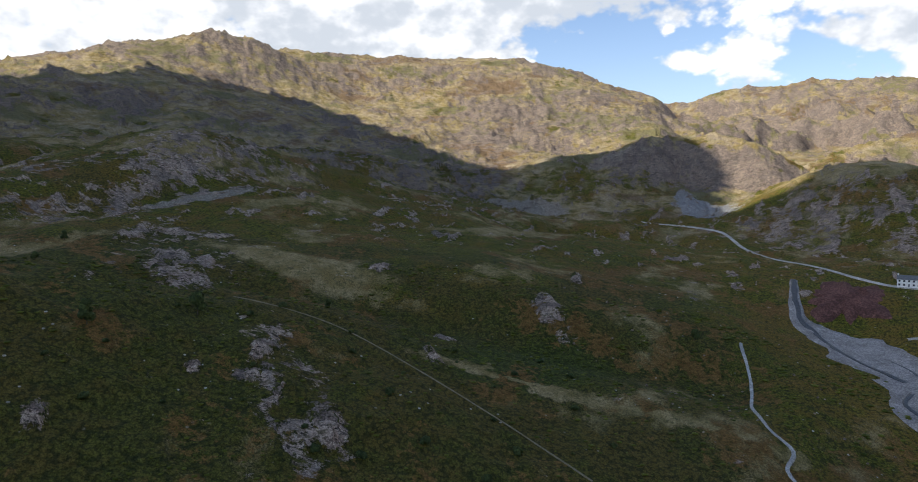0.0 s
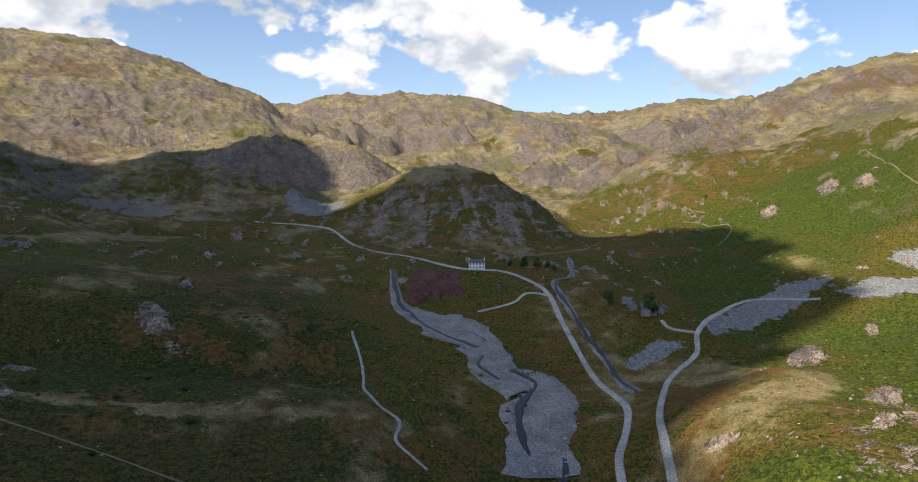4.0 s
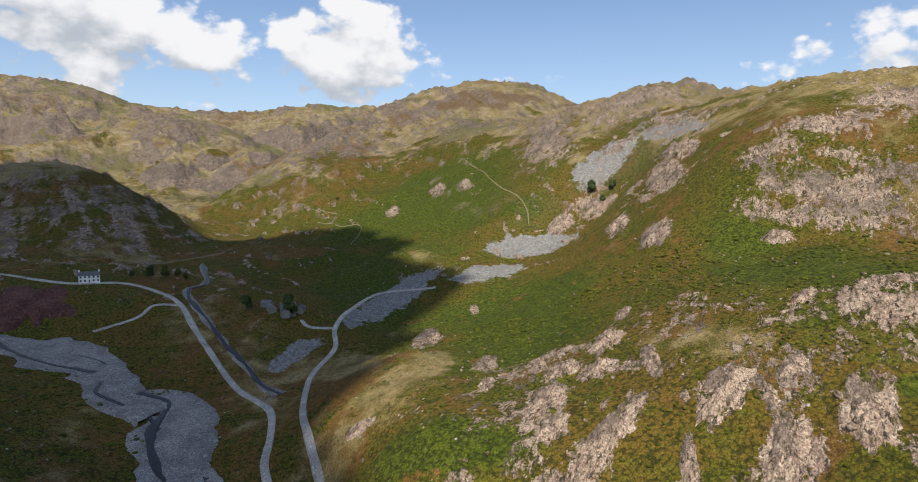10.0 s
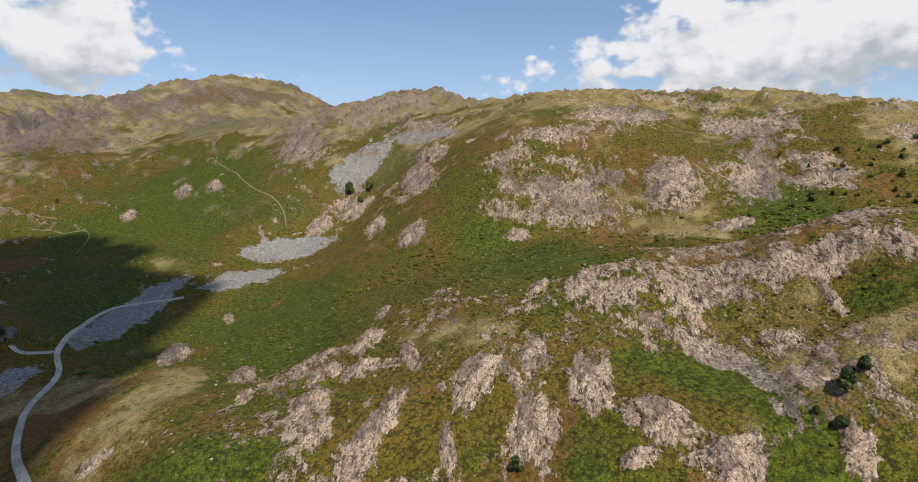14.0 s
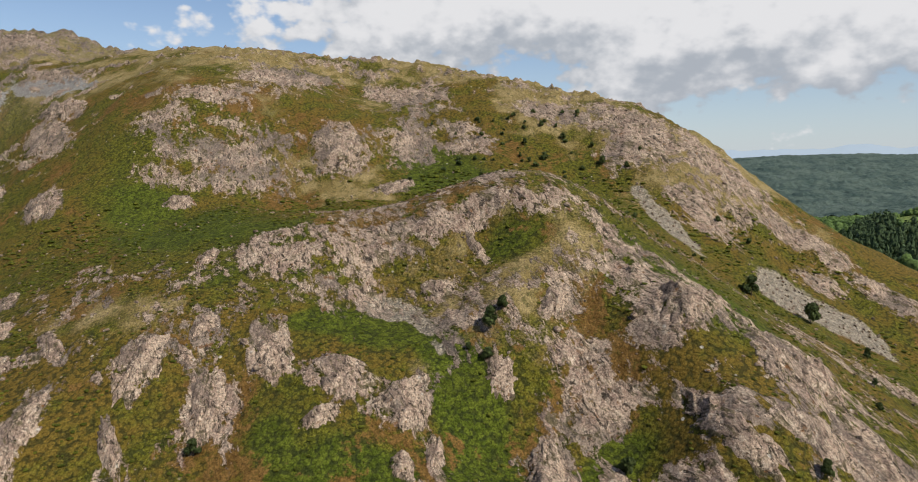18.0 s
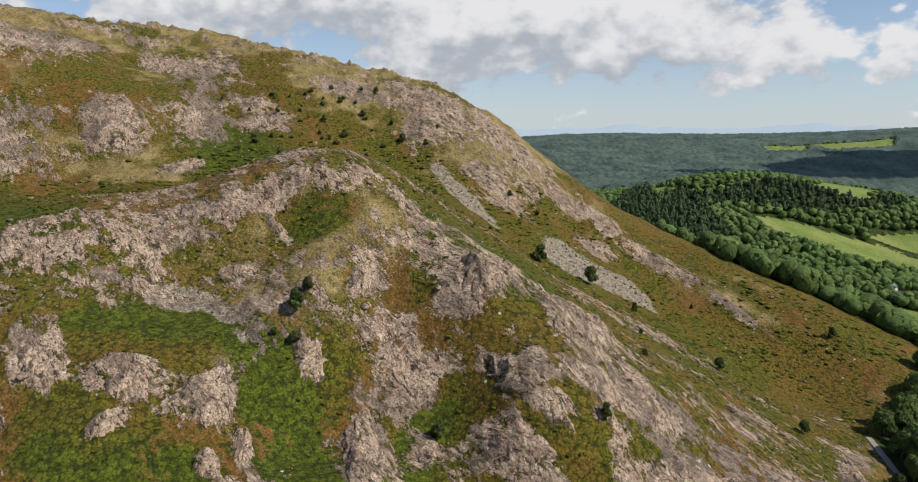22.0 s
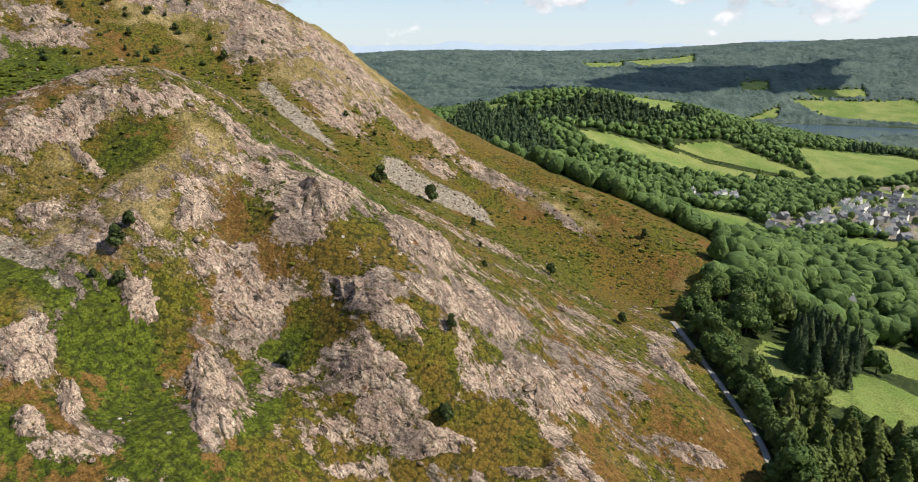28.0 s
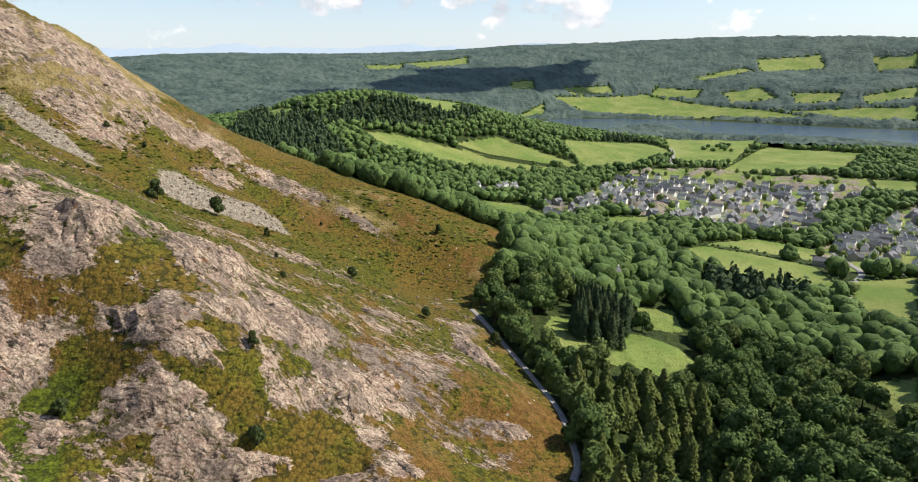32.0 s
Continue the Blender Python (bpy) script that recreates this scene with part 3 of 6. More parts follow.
FACE_CRAGS = [(444, -52, 53.3, 31.8, -104), (484, -18, 27.5, 22.7, 128), (499, -53, 38.5, 22.7, -104), (528, -100, 47.6, 35.0, -108), (425, -171, 38.8, 31.3, -169), (471, -206, 47.0, 21.7, -167), (773, 221, 98.4, 33.8, -161), (682, 60, 57.9, 19.8, -150), (792, 114, 80.2, 33.0, -110)]
SPUR_CRAGS = [(252, -51, 23.3, 12.3, 93), (243, -85, 27.7, 11.1, -119), (242, -100, 19.0, 7.4, -145), (220, -137, 14.6, 3.3, -137), (202, -145, 16.3, 6.8, -141), (186, -141, 19.2, 8.7, -104), (154, -151, 20.3, 11.7, -176), (178, -128, 12.6, 7.2, -91), (158, -123, 18.0, 12.5, 151), (146, -125, 11.5, 9.3, 173), (196, -89, 15.5, 9.1, -166)]
SPUR_FOOT_CRAGS = [(155, -128, 17.5, 9.7, 173), (111, -112, 14.1, 5.4, -131), (132, -116, 10.8, 8.7, -178), (97, -147, 9.8, 4.9, -129), (142, -63, 13.2, 6.5, -139), (99, -113, 14.3, 3.2, -128)]
BACK_CRAGS = [(300, -325, 41.7, 25.4, 177), (253, -344, 40.7, 16.8, -161), (270, -291, 28.4, 15.6, -179), (326, -290, 31.1, 21.9, -157), (199, -358, 38.9, 11.4, -172), (222, -331, 19.1, 13.6, -143), (144, -356, 20.9, 4.6, 171), (335, -303, 59.8, 23.6, -170), (388, -271, 53.3, 17.7, -145), (407, -204, 39.7, 19.1, -171), (478, -189, 60.7, 23.5, -163), (526, -112, 56.5, 36.8, -89), (281, -330, 29.3, 28.0, 95), (234, -354, 36.9, 12.2, -174)]
COPPER_CRAGS = [(353, 1102, 120.6, 61.4, 174), (428, 1046, 42.3, 32.9, 53), (1079, 1160, 140.0, 69.0, -158), (761, 1096, 48.2, 36.0, 170), (103, 1496, 142.3, 108.6, -131), (172, 1795, 161.1, 120.0, -146), (910, 665, 107.4, 48.4, -168), (332, 1114, 118.7, 35.1, 171)]
BUTTRESS_CRAGS = [(167, -122, 10.4, 11.4, -126), (148, -121, 12.3, 12.9, -129), (155, -154, 15.1, 22.1, -135), (112, -139, 14.7, 8.6, -141), (121, -180, 13.9, 36.7, -146), (113, -125, 14.0, 7.0, -138), (130, -93, 8.1, 18.6, -126), (73, -162, 16.3, 10.7, -156), (92, -172, 12.5, 14.3, -152), (169, -66, 10.9, 10.0, -111), (186, -51, 15.9, 11.4, -105), (248, -92, 29.1, 14.5, -110), (216, -136, 21.1, 10.5, -122), (148, -128, 19.8, 9.9, -131), (117, -123, 18.7, 9.4, -136), (98, -125, 15.9, 8.0, -142), (176, -154, 19.3, 11.4, -131), (85, -148, 18.8, 9.4, -150), (122, -140, 15.4, 8.6, -139)]
CRAGS = BUTTRESS_CRAGS + FACE_CRAGS + SPUR_CRAGS + SPUR_FOOT_CRAGS + BACK_CRAGS + COPPER_CRAGS
KNOLLS = [(433, 636, 127.1, 71.5, 143), (-258, 552, 128.2, 51.2, -123), (-71, 1057, 185.3, 98.2, -140), (963, 619, 168.7, 59.9, -176), (1024, 518, 126.0, 88.9, 97), (-386, 2000, 167.7, 74.7, -109), (-175, 2057, 98.3, 92.4, 94), (8, 1461, 330.8, 184.3, -134), (350, 1708, 301.8, 135.7, 82), (1327, 2339, 503.1, 278.8, -150), (791, 143, 78.3, 45.3, -124), (-172, 397, 53.9, 39.6, 106), (-67, 244, 41.1, 14.7, 118)]
SCREES_SCREES = [(269, -264, 33.2, 7.4, 165), (210, -295, 20.4, 18.8, -146), (189, -313, 19.7, 11.5, 173), (218, -80, 11.8, 6.0, -133), (203, -86, 14.8, 3.3, 180), (-212, 536, 47.2, 13.6, -133), (114, 991, 69.7, 39.7, 141), (295, 1131, 62.4, 22.1, -178)]
TIPS_SCREES = [(676, 132, 36.4, 23.8, 130), (666, 65, 50.6, 11.2, -137), (570, 181, 42.3, 16.7, 99), (509, 195, 32.9, 16.8, 138), (450, 252, 68.1, 15.1, 179), (326, 258, 22.7, 9.3, 172), (349, 894, 119.2, 29.7, 84)]
SCREES = SCREES_SCREES + TIPS_SCREES
# dry grass; on the western shoulders also sunlit patches put into the colour
GOLDS = [(292, 144, 42.6, 9.5, -169), (253, 8, 32.9, 12.0, -124), (581, 296, 42.1, 27.4, 144), (252, 11, 31.0, 9.4, -141), (14, 575, 66.5, 19.6, -151), (-101, 401, 60.5, 13.4, 163), (554, 282, 37.3, 31.0, 41), (183, -78, 6.7, 5.6, -137), (193, -118, 8.7, 6.6, 163), (29, 416, 25.0, 14.1, -156), (386, -116, 24.6, 5.9, -139), (131, -361, 21.0, 5.9, -177), (205, -63, 11.4, 3.7, -107)]
GREENS = [(351, -14, 114.2, 25.4, -165), (668, 327, 127.3, 106.7, 29), (394, 134, 97.9, 44.9, -150), (201, 89, 34.2, 11.7, 87), (746, 379, 91.4, 79.0, 27), (168, -87, 11.7, 6.5, 157), (219, -57, 15.8, 6.3, -96), (145, -181, 46.9, 25.4, 174), (177, -84, 16.7, 6.2, 172), (148, -58, 13.8, 6.0, -137), (138, -78, 19.8, 12.9, 171), (367, -177, 40.4, 22.5, -171), (38, 321, 50.8, 27.8, -152), (481, 312, 94.7, 45.8, 38), (131, -104, 17.7, 7.3, 106), (214, -64, 17.1, 10.0, -131)]
HOLLOWS = [(212, -130, 12.5, 7.9, -122), (198, -70, 14.4, 12.1, -109), (164, -95, 9.5, 8.6, -120), (177, -30, 8.3, 12.9, -100), (212, -49, 8.0, 9.3, -103), (206, 2, 7.6, 8.6, -89), (205, 23, 9.4, 10.7, -84), (164, -85, 8.5, 8.6, -117), (163, -39, 17.0, 8.5, -103), (195, -73, 11.5, 10.0, -111), (103, -140, 8.0, 4, -144), (133, -126, 5.1, 6.4, -133), (96, -141, 6.3, 7.1, -146), (72, -142, 8.8, 5.7, -153), (131, -129, 10.1, 5.1, -135)]
RUSTS = [(81, -218, 65.8, 37.9, 111), (80, -227, 55.4, 34.2, 111), (118, -82, 7.8, 4.0, -116), (109, -120, 7.9, 1.8, -144), (218, -127, 15.5, 4.9, -147), (201, -354, 43.7, 12.8, -177), (379, 91, 59.9, 43.3, 2), (850, 548, 199.5, 58.9, -166), (306, -259, 32.5, 7.2, 164), (121, -153, 22.0, 12.3, -176), (61, -177, 26.9, 17.9, -120), (21, -196, 18.8, 10.9, 75)]
# green fields, as outlines in plan
MEADOWS = [[(25, -299), (22, -318), (-14, -330), (-49, -321), (-52, -311), (-34, -286), (-8, -281), (20, -279)],
    [(-24, -377), (-47, -389), (-49, -352), (-29, -344)],
    [(-61, -577), (-97, -624), (-181, -575), (-180, -522), (-170, -482), (-103, -508), (-76, -535)],
    [(-98, -631), (-161, -701), (-213, -668), (-194, -603)],
    [(-191, -524), (-245, -541), (-197, -424), (-176, -425), (-176, -472)],
    [(-135, -320), (-154, -321), (-133, -270), (-130, -292)],
    [(399, -999), (327, -1058), (237, -1117), (45, -1132), (128, -1088), (249, -993), (335, -959)],
    [(270, -1122), (201, -1218), (76, -1207), (31, -1159)],
    [(85, -1328), (-87, -1509), (-143, -1420), (-52, -1214), (31, -1162)],
    [(-143, -1733), (-389, -1766), (-242, -1312), (-129, -1264)],
    [(-368, -1605), (-529, -1471), (-400, -1226), (-206, -1214)],
    [(-432, -1160), (-485, -1128), (-428, -987), (-391, -1020)],
    [(170, -801), (93, -801), (35, -698), (108, -662)],
    [(-3, -758), (-58, -779), (-57, -702), (-10, -681)],
    [(636, -2067), (492, -2224), (290, -1257), (375, -1220)],
    [(429, -2024), (232, -2497), (220, -2377), (360, -2179)],
    [(216, -2565), (-146, -2764), (-531, -2464), (-677, -2309), (-510, -2351), (-134, -2440), (75, -2442)],
    [(-563, -2437), (-967, -2342), (-928, -2233), (-753, -2278)],
    [(891, -2824), (656, -3099), (609, -2874), (776, -2702)],
    [(-649, -3247), (-935, -3322), (-931, -3195), (-633, -3021)],
    [(-343, -2949), (-580, -3123), (-614, -3041), (-385, -2905)],
    [(-22, -432), (-38, -432), (-27, -402), (-19, -402)],
    [(181, -2698), (-4, -2833), (-29, -2739), (129, -2618)],
    [(-195, -2849), (-373, -2786), (-340, -2675), (-168, -2741)],
    [(-431, -2727), (-581, -2743), (-605, -2557), (-450, -2568)],
    [(-655, -2609), (-806, -2537), (-765, -2450), (-647, -2484)],
    [(-843, -2475), (-1025, -2510), (-989, -2405), (-838, -2398)],
    [(392, -2654), (303, -2715), (280, -2620), (366, -2561)],
    [(-1138, -3277), (-1301, -3245), (-1269, -3142), (-1131, -3167)],
    [(1019, -2651), (882, -2795), (836, -2646), (956, -2552)],
    [(836, -1419), (540, -1054), (549, -1005)],
    [(-212, -1493), (-279, -1606), (-240, -1438)]]
# where the village stands
VILLAGE = [[(23, -916), (-41, -1168), (-178, -1231), (-295, -1182), (-425, -1166), (-395, -1031), (-278, -893), (-233, -755), (-160, -725), (-83, -761), (-24, -802), (26, -791)],
    [(77, -826), (28, -840), (26, -728), (63, -724)],
    [(-216, -676), (-267, -752), (-412, -946), (-251, -555), (-214, -565), (-188, -566)],
    [(183, -864), (110, -938), (102, -879), (154, -840)]]
# roads, tracks and trodden paths, in plan, with their widths
VALLEY_ROAD = ([(258, 876), (299, 729), (284, 606), (293, 523), (310, 458), (337, 428), (340, 388), (333, 364), (317, 336), (304, 311), (278, 264), (268, 236), (258, 221), (236, 203), (220, 193), (206, 178)], 3.6)
HILL_TRACK = ([(473, 230), (447, 268), (401, 265), (365, 255), (340, 238), (300, 227), (256, 199), (228, 173), (212, 156)], 3.4)
FARM_TRACK = ([(359, 279), (355, 269), (364, 254)], 2.6)
BACK_TRACK = ([(279, 384), (305, 375), (323, 379), (334, 364)], 2.4)
HEAD_TRACK = ([(316, 513), (375, 514), (425, 494), (457, 475), (482, 469)], 3.0)
WEST_PATH = ([(164, 356), (162, 352), (153, 320), (142, 295), (137, 270), (140, 254), (131, 242), (133, 232), (136, 223)], 1.6)
WEST_TRACK = ([(-105, 303), (-60, 303), (-19, 281), (18, 255), (37, 239), (51, 226)], 2.0)
EAST_LANE = ([(62, -301), (40, -270), (26, -250), (16, -231), (9, -215), (3, -193), (4, -182)], 4.5)
VILLAGE_LANE = ([(-223, -666), (-214, -565), (-185, -505), (-173, -468), (-172, -433), (-176, -417)], 5.0)
FIELD_LANE = ([(-126, -1510), (-141, -1421), (-121, -1232)], 8.0)
ZIGZAG_UPPER = ([(698, 545), (679, 496), (671, 462)], 1.6)
ZIGZAG_LOWER = ([(656, 483), (644, 439), (640, 409), (583, 386)], 1.6)
ZIGZAG_EAST = ([(815, 359), (756, 304), (680, 251), (620, 201), (599, 190)], 1.6)
MINE_PATH = ([(674, 1148), (603, 1114), (580, 1064), (426, 735)], 2.5)
SCREE_PATH = ([(608, 96), (522, 62)], 1.3)
# the stony bed of the beck: x, y, half width
BECK_BED = [(260, 481, 2.5), (242, 446, 3.7), (231, 418, 7.0), (238, 399, 17.9), (244, 365, 20.9), (243, 331, 15.8), (227, 296, 19.8), (236, 269, 21.0), (224, 254, 18.0), (209, 238, 15.9), (198, 222, 17.0), (190, 208, 18.6)]
SIDE_BECK = [(432, 445, 2.2), (382, 390, 2.2), (353, 380, 2.2), (316, 311, 2.2), (302, 281, 2.2), (286, 252, 2.2), (279, 232, 3)]
RED_TIP = (274, 437, 36.1, 32.9, 74)
LEVEL = [VALLEY_ROAD, HILL_TRACK, FARM_TRACK, EAST_LANE, VILLAGE_LANE, HEAD_TRACK, BACK_TRACK, WEST_PATH, WEST_TRACK, FIELD_LANE, ([p[:2] for p in BECK_BED], 14), ([p[:2] for p in SIDE_BECK], 6)]
HOSTEL = (323, 446)
FARM = [(361, 292), (361, 307), (366, 315), (370, 288)]
LODGE = (-10, -426)
CAR = (306, 315)
POLES = [(23, -262)]
LAKE = [(340, -2315), (74, -2433), (-240, -2486), (-519, -2392), (-752, -2268), (-929, -2226), (-1221, -2116), (-1016, -1565), (-787, -1520), (-700, -1655), (-525, -1763), (-249, -1773), (-113, -2012), (150, -2035)]
FIR_STANDS = [(-4, -345, 24, 22, 83), (471, -876, 326.9, 76.7, 125), (-108, -469, 48.6, 24.1, -138), (361, -1171, 193.5, 48.3, -124)]
LARCH_STAND = [(20, -250), (-36, -268), (-70, -222), (-58, -180), (0, -168), (10, -214)]
BUSHES = [(209, -262, 8.5), (190, -280, 9.5), (162, -341, 3.0), (356, -240, 4.7), (357, -229, 3.3), (184, -108, 5.8), (181, -102, 6.4), (174, -97, 5.2), (132, -118, 4.9), (86, -133, 5.5), (117, -277, 5.8), (117, -210, 2.9), (136, -240, 2.4), (75, -260, 5.8), (44, -267, 6.4), (166, -286, 4.5), (104, -352, 2.1), (97, -368, 5.2), (180, -93, 2.8), (185, -9, 4.3), (131, -119, 4.9), (95, -151, 4.2), (376, -263, 3.5), (365, -227, 2.8), (335, -272, 3.8), (322, -291, 2.9), (403, -240, 3.6), (356, -239, 3.8), (409, -201, 2.5), (430, -192, 2.6)]
BUSHES += [(333, -269, 5.2), (319, -278, 4.7), (365, -261, 5.4), (383, -255, 5.1), (347, -272, 3.9), (262, -297, 4.4), (245, -303, 3.9), (374, -236, 3.9), (640, 138, 11.9), (636, 116, 9.6), (620, 123, 8.3), (359, 290, 13.2), (353, 323, 10.4), (358, 424, 8.3), (370, 421, 8.4), (379, 417, 7.5), (350, 434, 5.6), (369, 436, 6.6), (374, 404, 6.4), (701, 483, 5.6), (-225, 344, 5.5), (-234, 385, 5.2), (-109, 270, 9.8), (-134, 232, 8.1), (-68, 345, 4.7), (137, 356, 6.4)]
# the cloud shade on the ground: x, y, height
SHADES = [[(-880, 1267, 479), (-784, 1400, 516), (-634, 1586, 537), (-441, 1659, 500), (-280, 1593, 448), (-116, 1357, 364), (7, 1251, 315), (60, 1190, 300), (110, 800, 215), (150, 450, 190), (150, 130, 125), (60, 40, 122), (-60, -20, 130), (-300, -60, 220), (-700, 100, 300), (-1100, 600, 400)],
    [(40, 1210, 300), (132, 1146, 292), (243, 1178, 326), (380, 1205, 354), (418, 1158, 343), (435, 1062, 291), (359, 1005, 249), (330, 761, 223), (388, 745, 252), (445, 744, 282), (508, 745, 293), (548, 707, 276), (562, 651, 240), (508, 504, 197), (585, 515, 201), (615, 466, 203), (605, 382, 202), (536, 315, 189), (480, 223, 176), (367, 215, 154), (252, 183, 146), (205, 181, 123), (150, 130, 125), (150, 450, 190), (110, 800, 215)]]
SHADES += [[(833, -1859, 143), (780, -2545, 188), (105, -3085, 228), (90, -2752, 137), (513, -2422, 126)]]


def lattice(ix, iy, seed):
    """Hashed numbers in 0..1 on whole coordinates."""
    h = (ix.astype(np.int64) * 374761393 + iy.astype(np.int64) * 668265263 + seed * 974634777) & 0x7FFFFFFF
    h = ((h ^ (h >> 13)) * 1274126177) & 0x7FFFFFFF
    return ((h ^ (h >> 16)) & 0xFFFFFF).astype(np.float32) / 0xFFFFFF


def vnoise(x, y, seed=0):
    """Smooth noise in -1..1."""
    fx, fy = np.floor(x), np.floor(y)
    u, v = x - fx, y - fy
    u, v = u * u * u * (u * (u * 6 - 15) + 10), v * v * v * (v * (v * 6 - 15) + 10)
    a, b = lattice(fx, fy, seed), lattice(fx + 1, fy, seed)
    c, d = lattice(fx, fy + 1, seed), lattice(fx + 1, fy + 1, seed)
    return (a + (b - a) * u + (c - a + (a - b - c + d) * u) * v) * 2 - 1


def fbm(x, y, size, octaves=4, seed=0, rough=0.5):
    """Layered noise, about -1..1, with blobs of the given size in metres."""
    total, amp, norm = 0.0, 1.0, 0.0
    for k in range(octaves):
        s = 2.03**k / size
        a = 0.6 + 1.1 * k
        total = total + amp * vnoise((x * math.cos(a) - y * math.sin(a)) * s + 17.3 * k, (x * math.sin(a) + y * math.cos(a)) * s - 9.1 * k, seed + k)
        norm += amp
        amp *= rough
    return total / norm * 1.6


def ridged(x, y, size, octaves=4, seed=0):
    """Sharp crests, 0..1."""
    total, amp, norm = 0.0, 1.0, 0.0
    for k in range(octaves):
        s = 2.1**k / size
        a = 0.3 + 0.9 * k
        n = 1 - np.abs(vnoise((x * math.cos(a) - y * math.sin(a)) * s + 5.7 * k, (x * math.sin(a) + y * math.cos(a)) * s + 3.3 * k, seed + k))
        total = total + amp * n * n
        norm += amp
        amp *= 0.55
    return total / norm


def step(lo, hi, v):
    """A smooth step from 0 at lo to 1 at hi."""
    t = np.clip((v - lo) / (hi - lo), 0, 1)
    return t * t * (3 - 2 * t)


KNOTS = np.array([p for line in LAND.values() for p in line], float)
SOFT = 0.055 * np.hypot(KNOTS[:, 0], KNOTS[:, 1]) + 6


def land_weights():
    d = np.sqrt(((KNOTS[:, None, :2] - KNOTS[None, :, :2]) ** 2).sum(-1) + SOFT[None] ** 2)
    a = np.zeros((len(KNOTS) + 1, len(KNOTS) + 1))
    a[:-1, :-1] = d - np.diag(0.02 * SOFT)
    a[:-1, -1] = a[-1, :-1] = 1
    return np.linalg.solve(a, np.r_[KNOTS[:, 2], 0])


WEIGHTS = land_weights()


# sharp crests of the far fells, one behind the other: points (x, y, height) and how steeply the sides fall
RIDGES = [
    ([(623, 3037, 642), (953, 2950, 658), (1065, 2890, 671), (1191, 2819, 712), (1271, 2772, 719), (1373, 2712, 704), (1476, 2646, 737), (1562, 2502, 701), (1720, 2335, 678), (1788, 2219, 621), (1885, 2138, 603), (2106, 1993, 603)], 0.46),
    ([(1271, 2772, 719), (1182, 2483, 565), (999, 2237, 430)], 0.62),
    ([(1476, 2646, 737), (1467, 2267, 570), (1417, 1999, 465)], 0.62),
    ([(1684, 1981, 534), (1857, 1890, 558), (2027, 1784, 588), (2165, 1613, 636), (2261, 1475, 619), (2422, 1405, 623)], 0.45),
    ([(-306, 2532, 770), (-80, 2589, 776), (175, 2554, 760), (348, 2476, 710), (460, 2356, 678), (534, 2217, 603), (586, 2110, 555), (646, 1998, 498), (676, 1829, 432)], 0.62),
    ([(248, 1154, 322), (325, 1166, 343), (399, 1164, 351), (467, 1149, 361), (520, 1104, 339), (535, 1107, 327), (587, 1081, 305)], 0.85),
    ([(630, 1194, 295), (709, 1207, 331), (797, 1211, 358), (861, 1204, 367), (967, 1224, 393), (1091, 1238, 433), (1177, 1198, 428), (1256, 1146, 391), (1365, 1095, 369)], 0.5),
    ([(666, 677, 210), (709, 676, 243), (756, 670, 267), (809, 654, 295), (922, 636, 352), (1039, 658, 397), (1145, 616, 441), (1231, 579, 473), (1330, 498, 498), (1387, 422, 482), (1405, 359, 450)], 0.75),
]
# brows on the shaded side, with a hollow behind each: crest, how many of its points, depth and width of the hollow
BROWS = (("dark_knoll", 10, 26, 100), ("green_shoulder", 9, 15, 80), ("near_shoulder", 10, 12, 55))
# where the ground behind the near hills begins to sink: azimuth and range
SINK = ((10, 950), (37, 950), (40, 900), (42, 860), (44, 880), (46, 980), (49, 1040), (54, 1140), (58, 1240), (64, 1390), (70, 1500), (80, 1560))


def tent(x, y, line, fall):
    """A ridge with straight sides under a crest line."""
    best = np.full(len(x), -1e4)
    for (ax, ay, az), (bx, by, bz) in zip(line[:-1], line[1:]):
        dx, dy = bx - ax, by - ay
        t = np.clip(((x - ax) * dx + (y - ay) * dy) / (dx * dx + dy * dy), 0, 1)
        best = np.maximum(best, az + (bz - az) * t - fall * np.hypot(x - ax - t * dx, y - ay - t * dy))
    return best


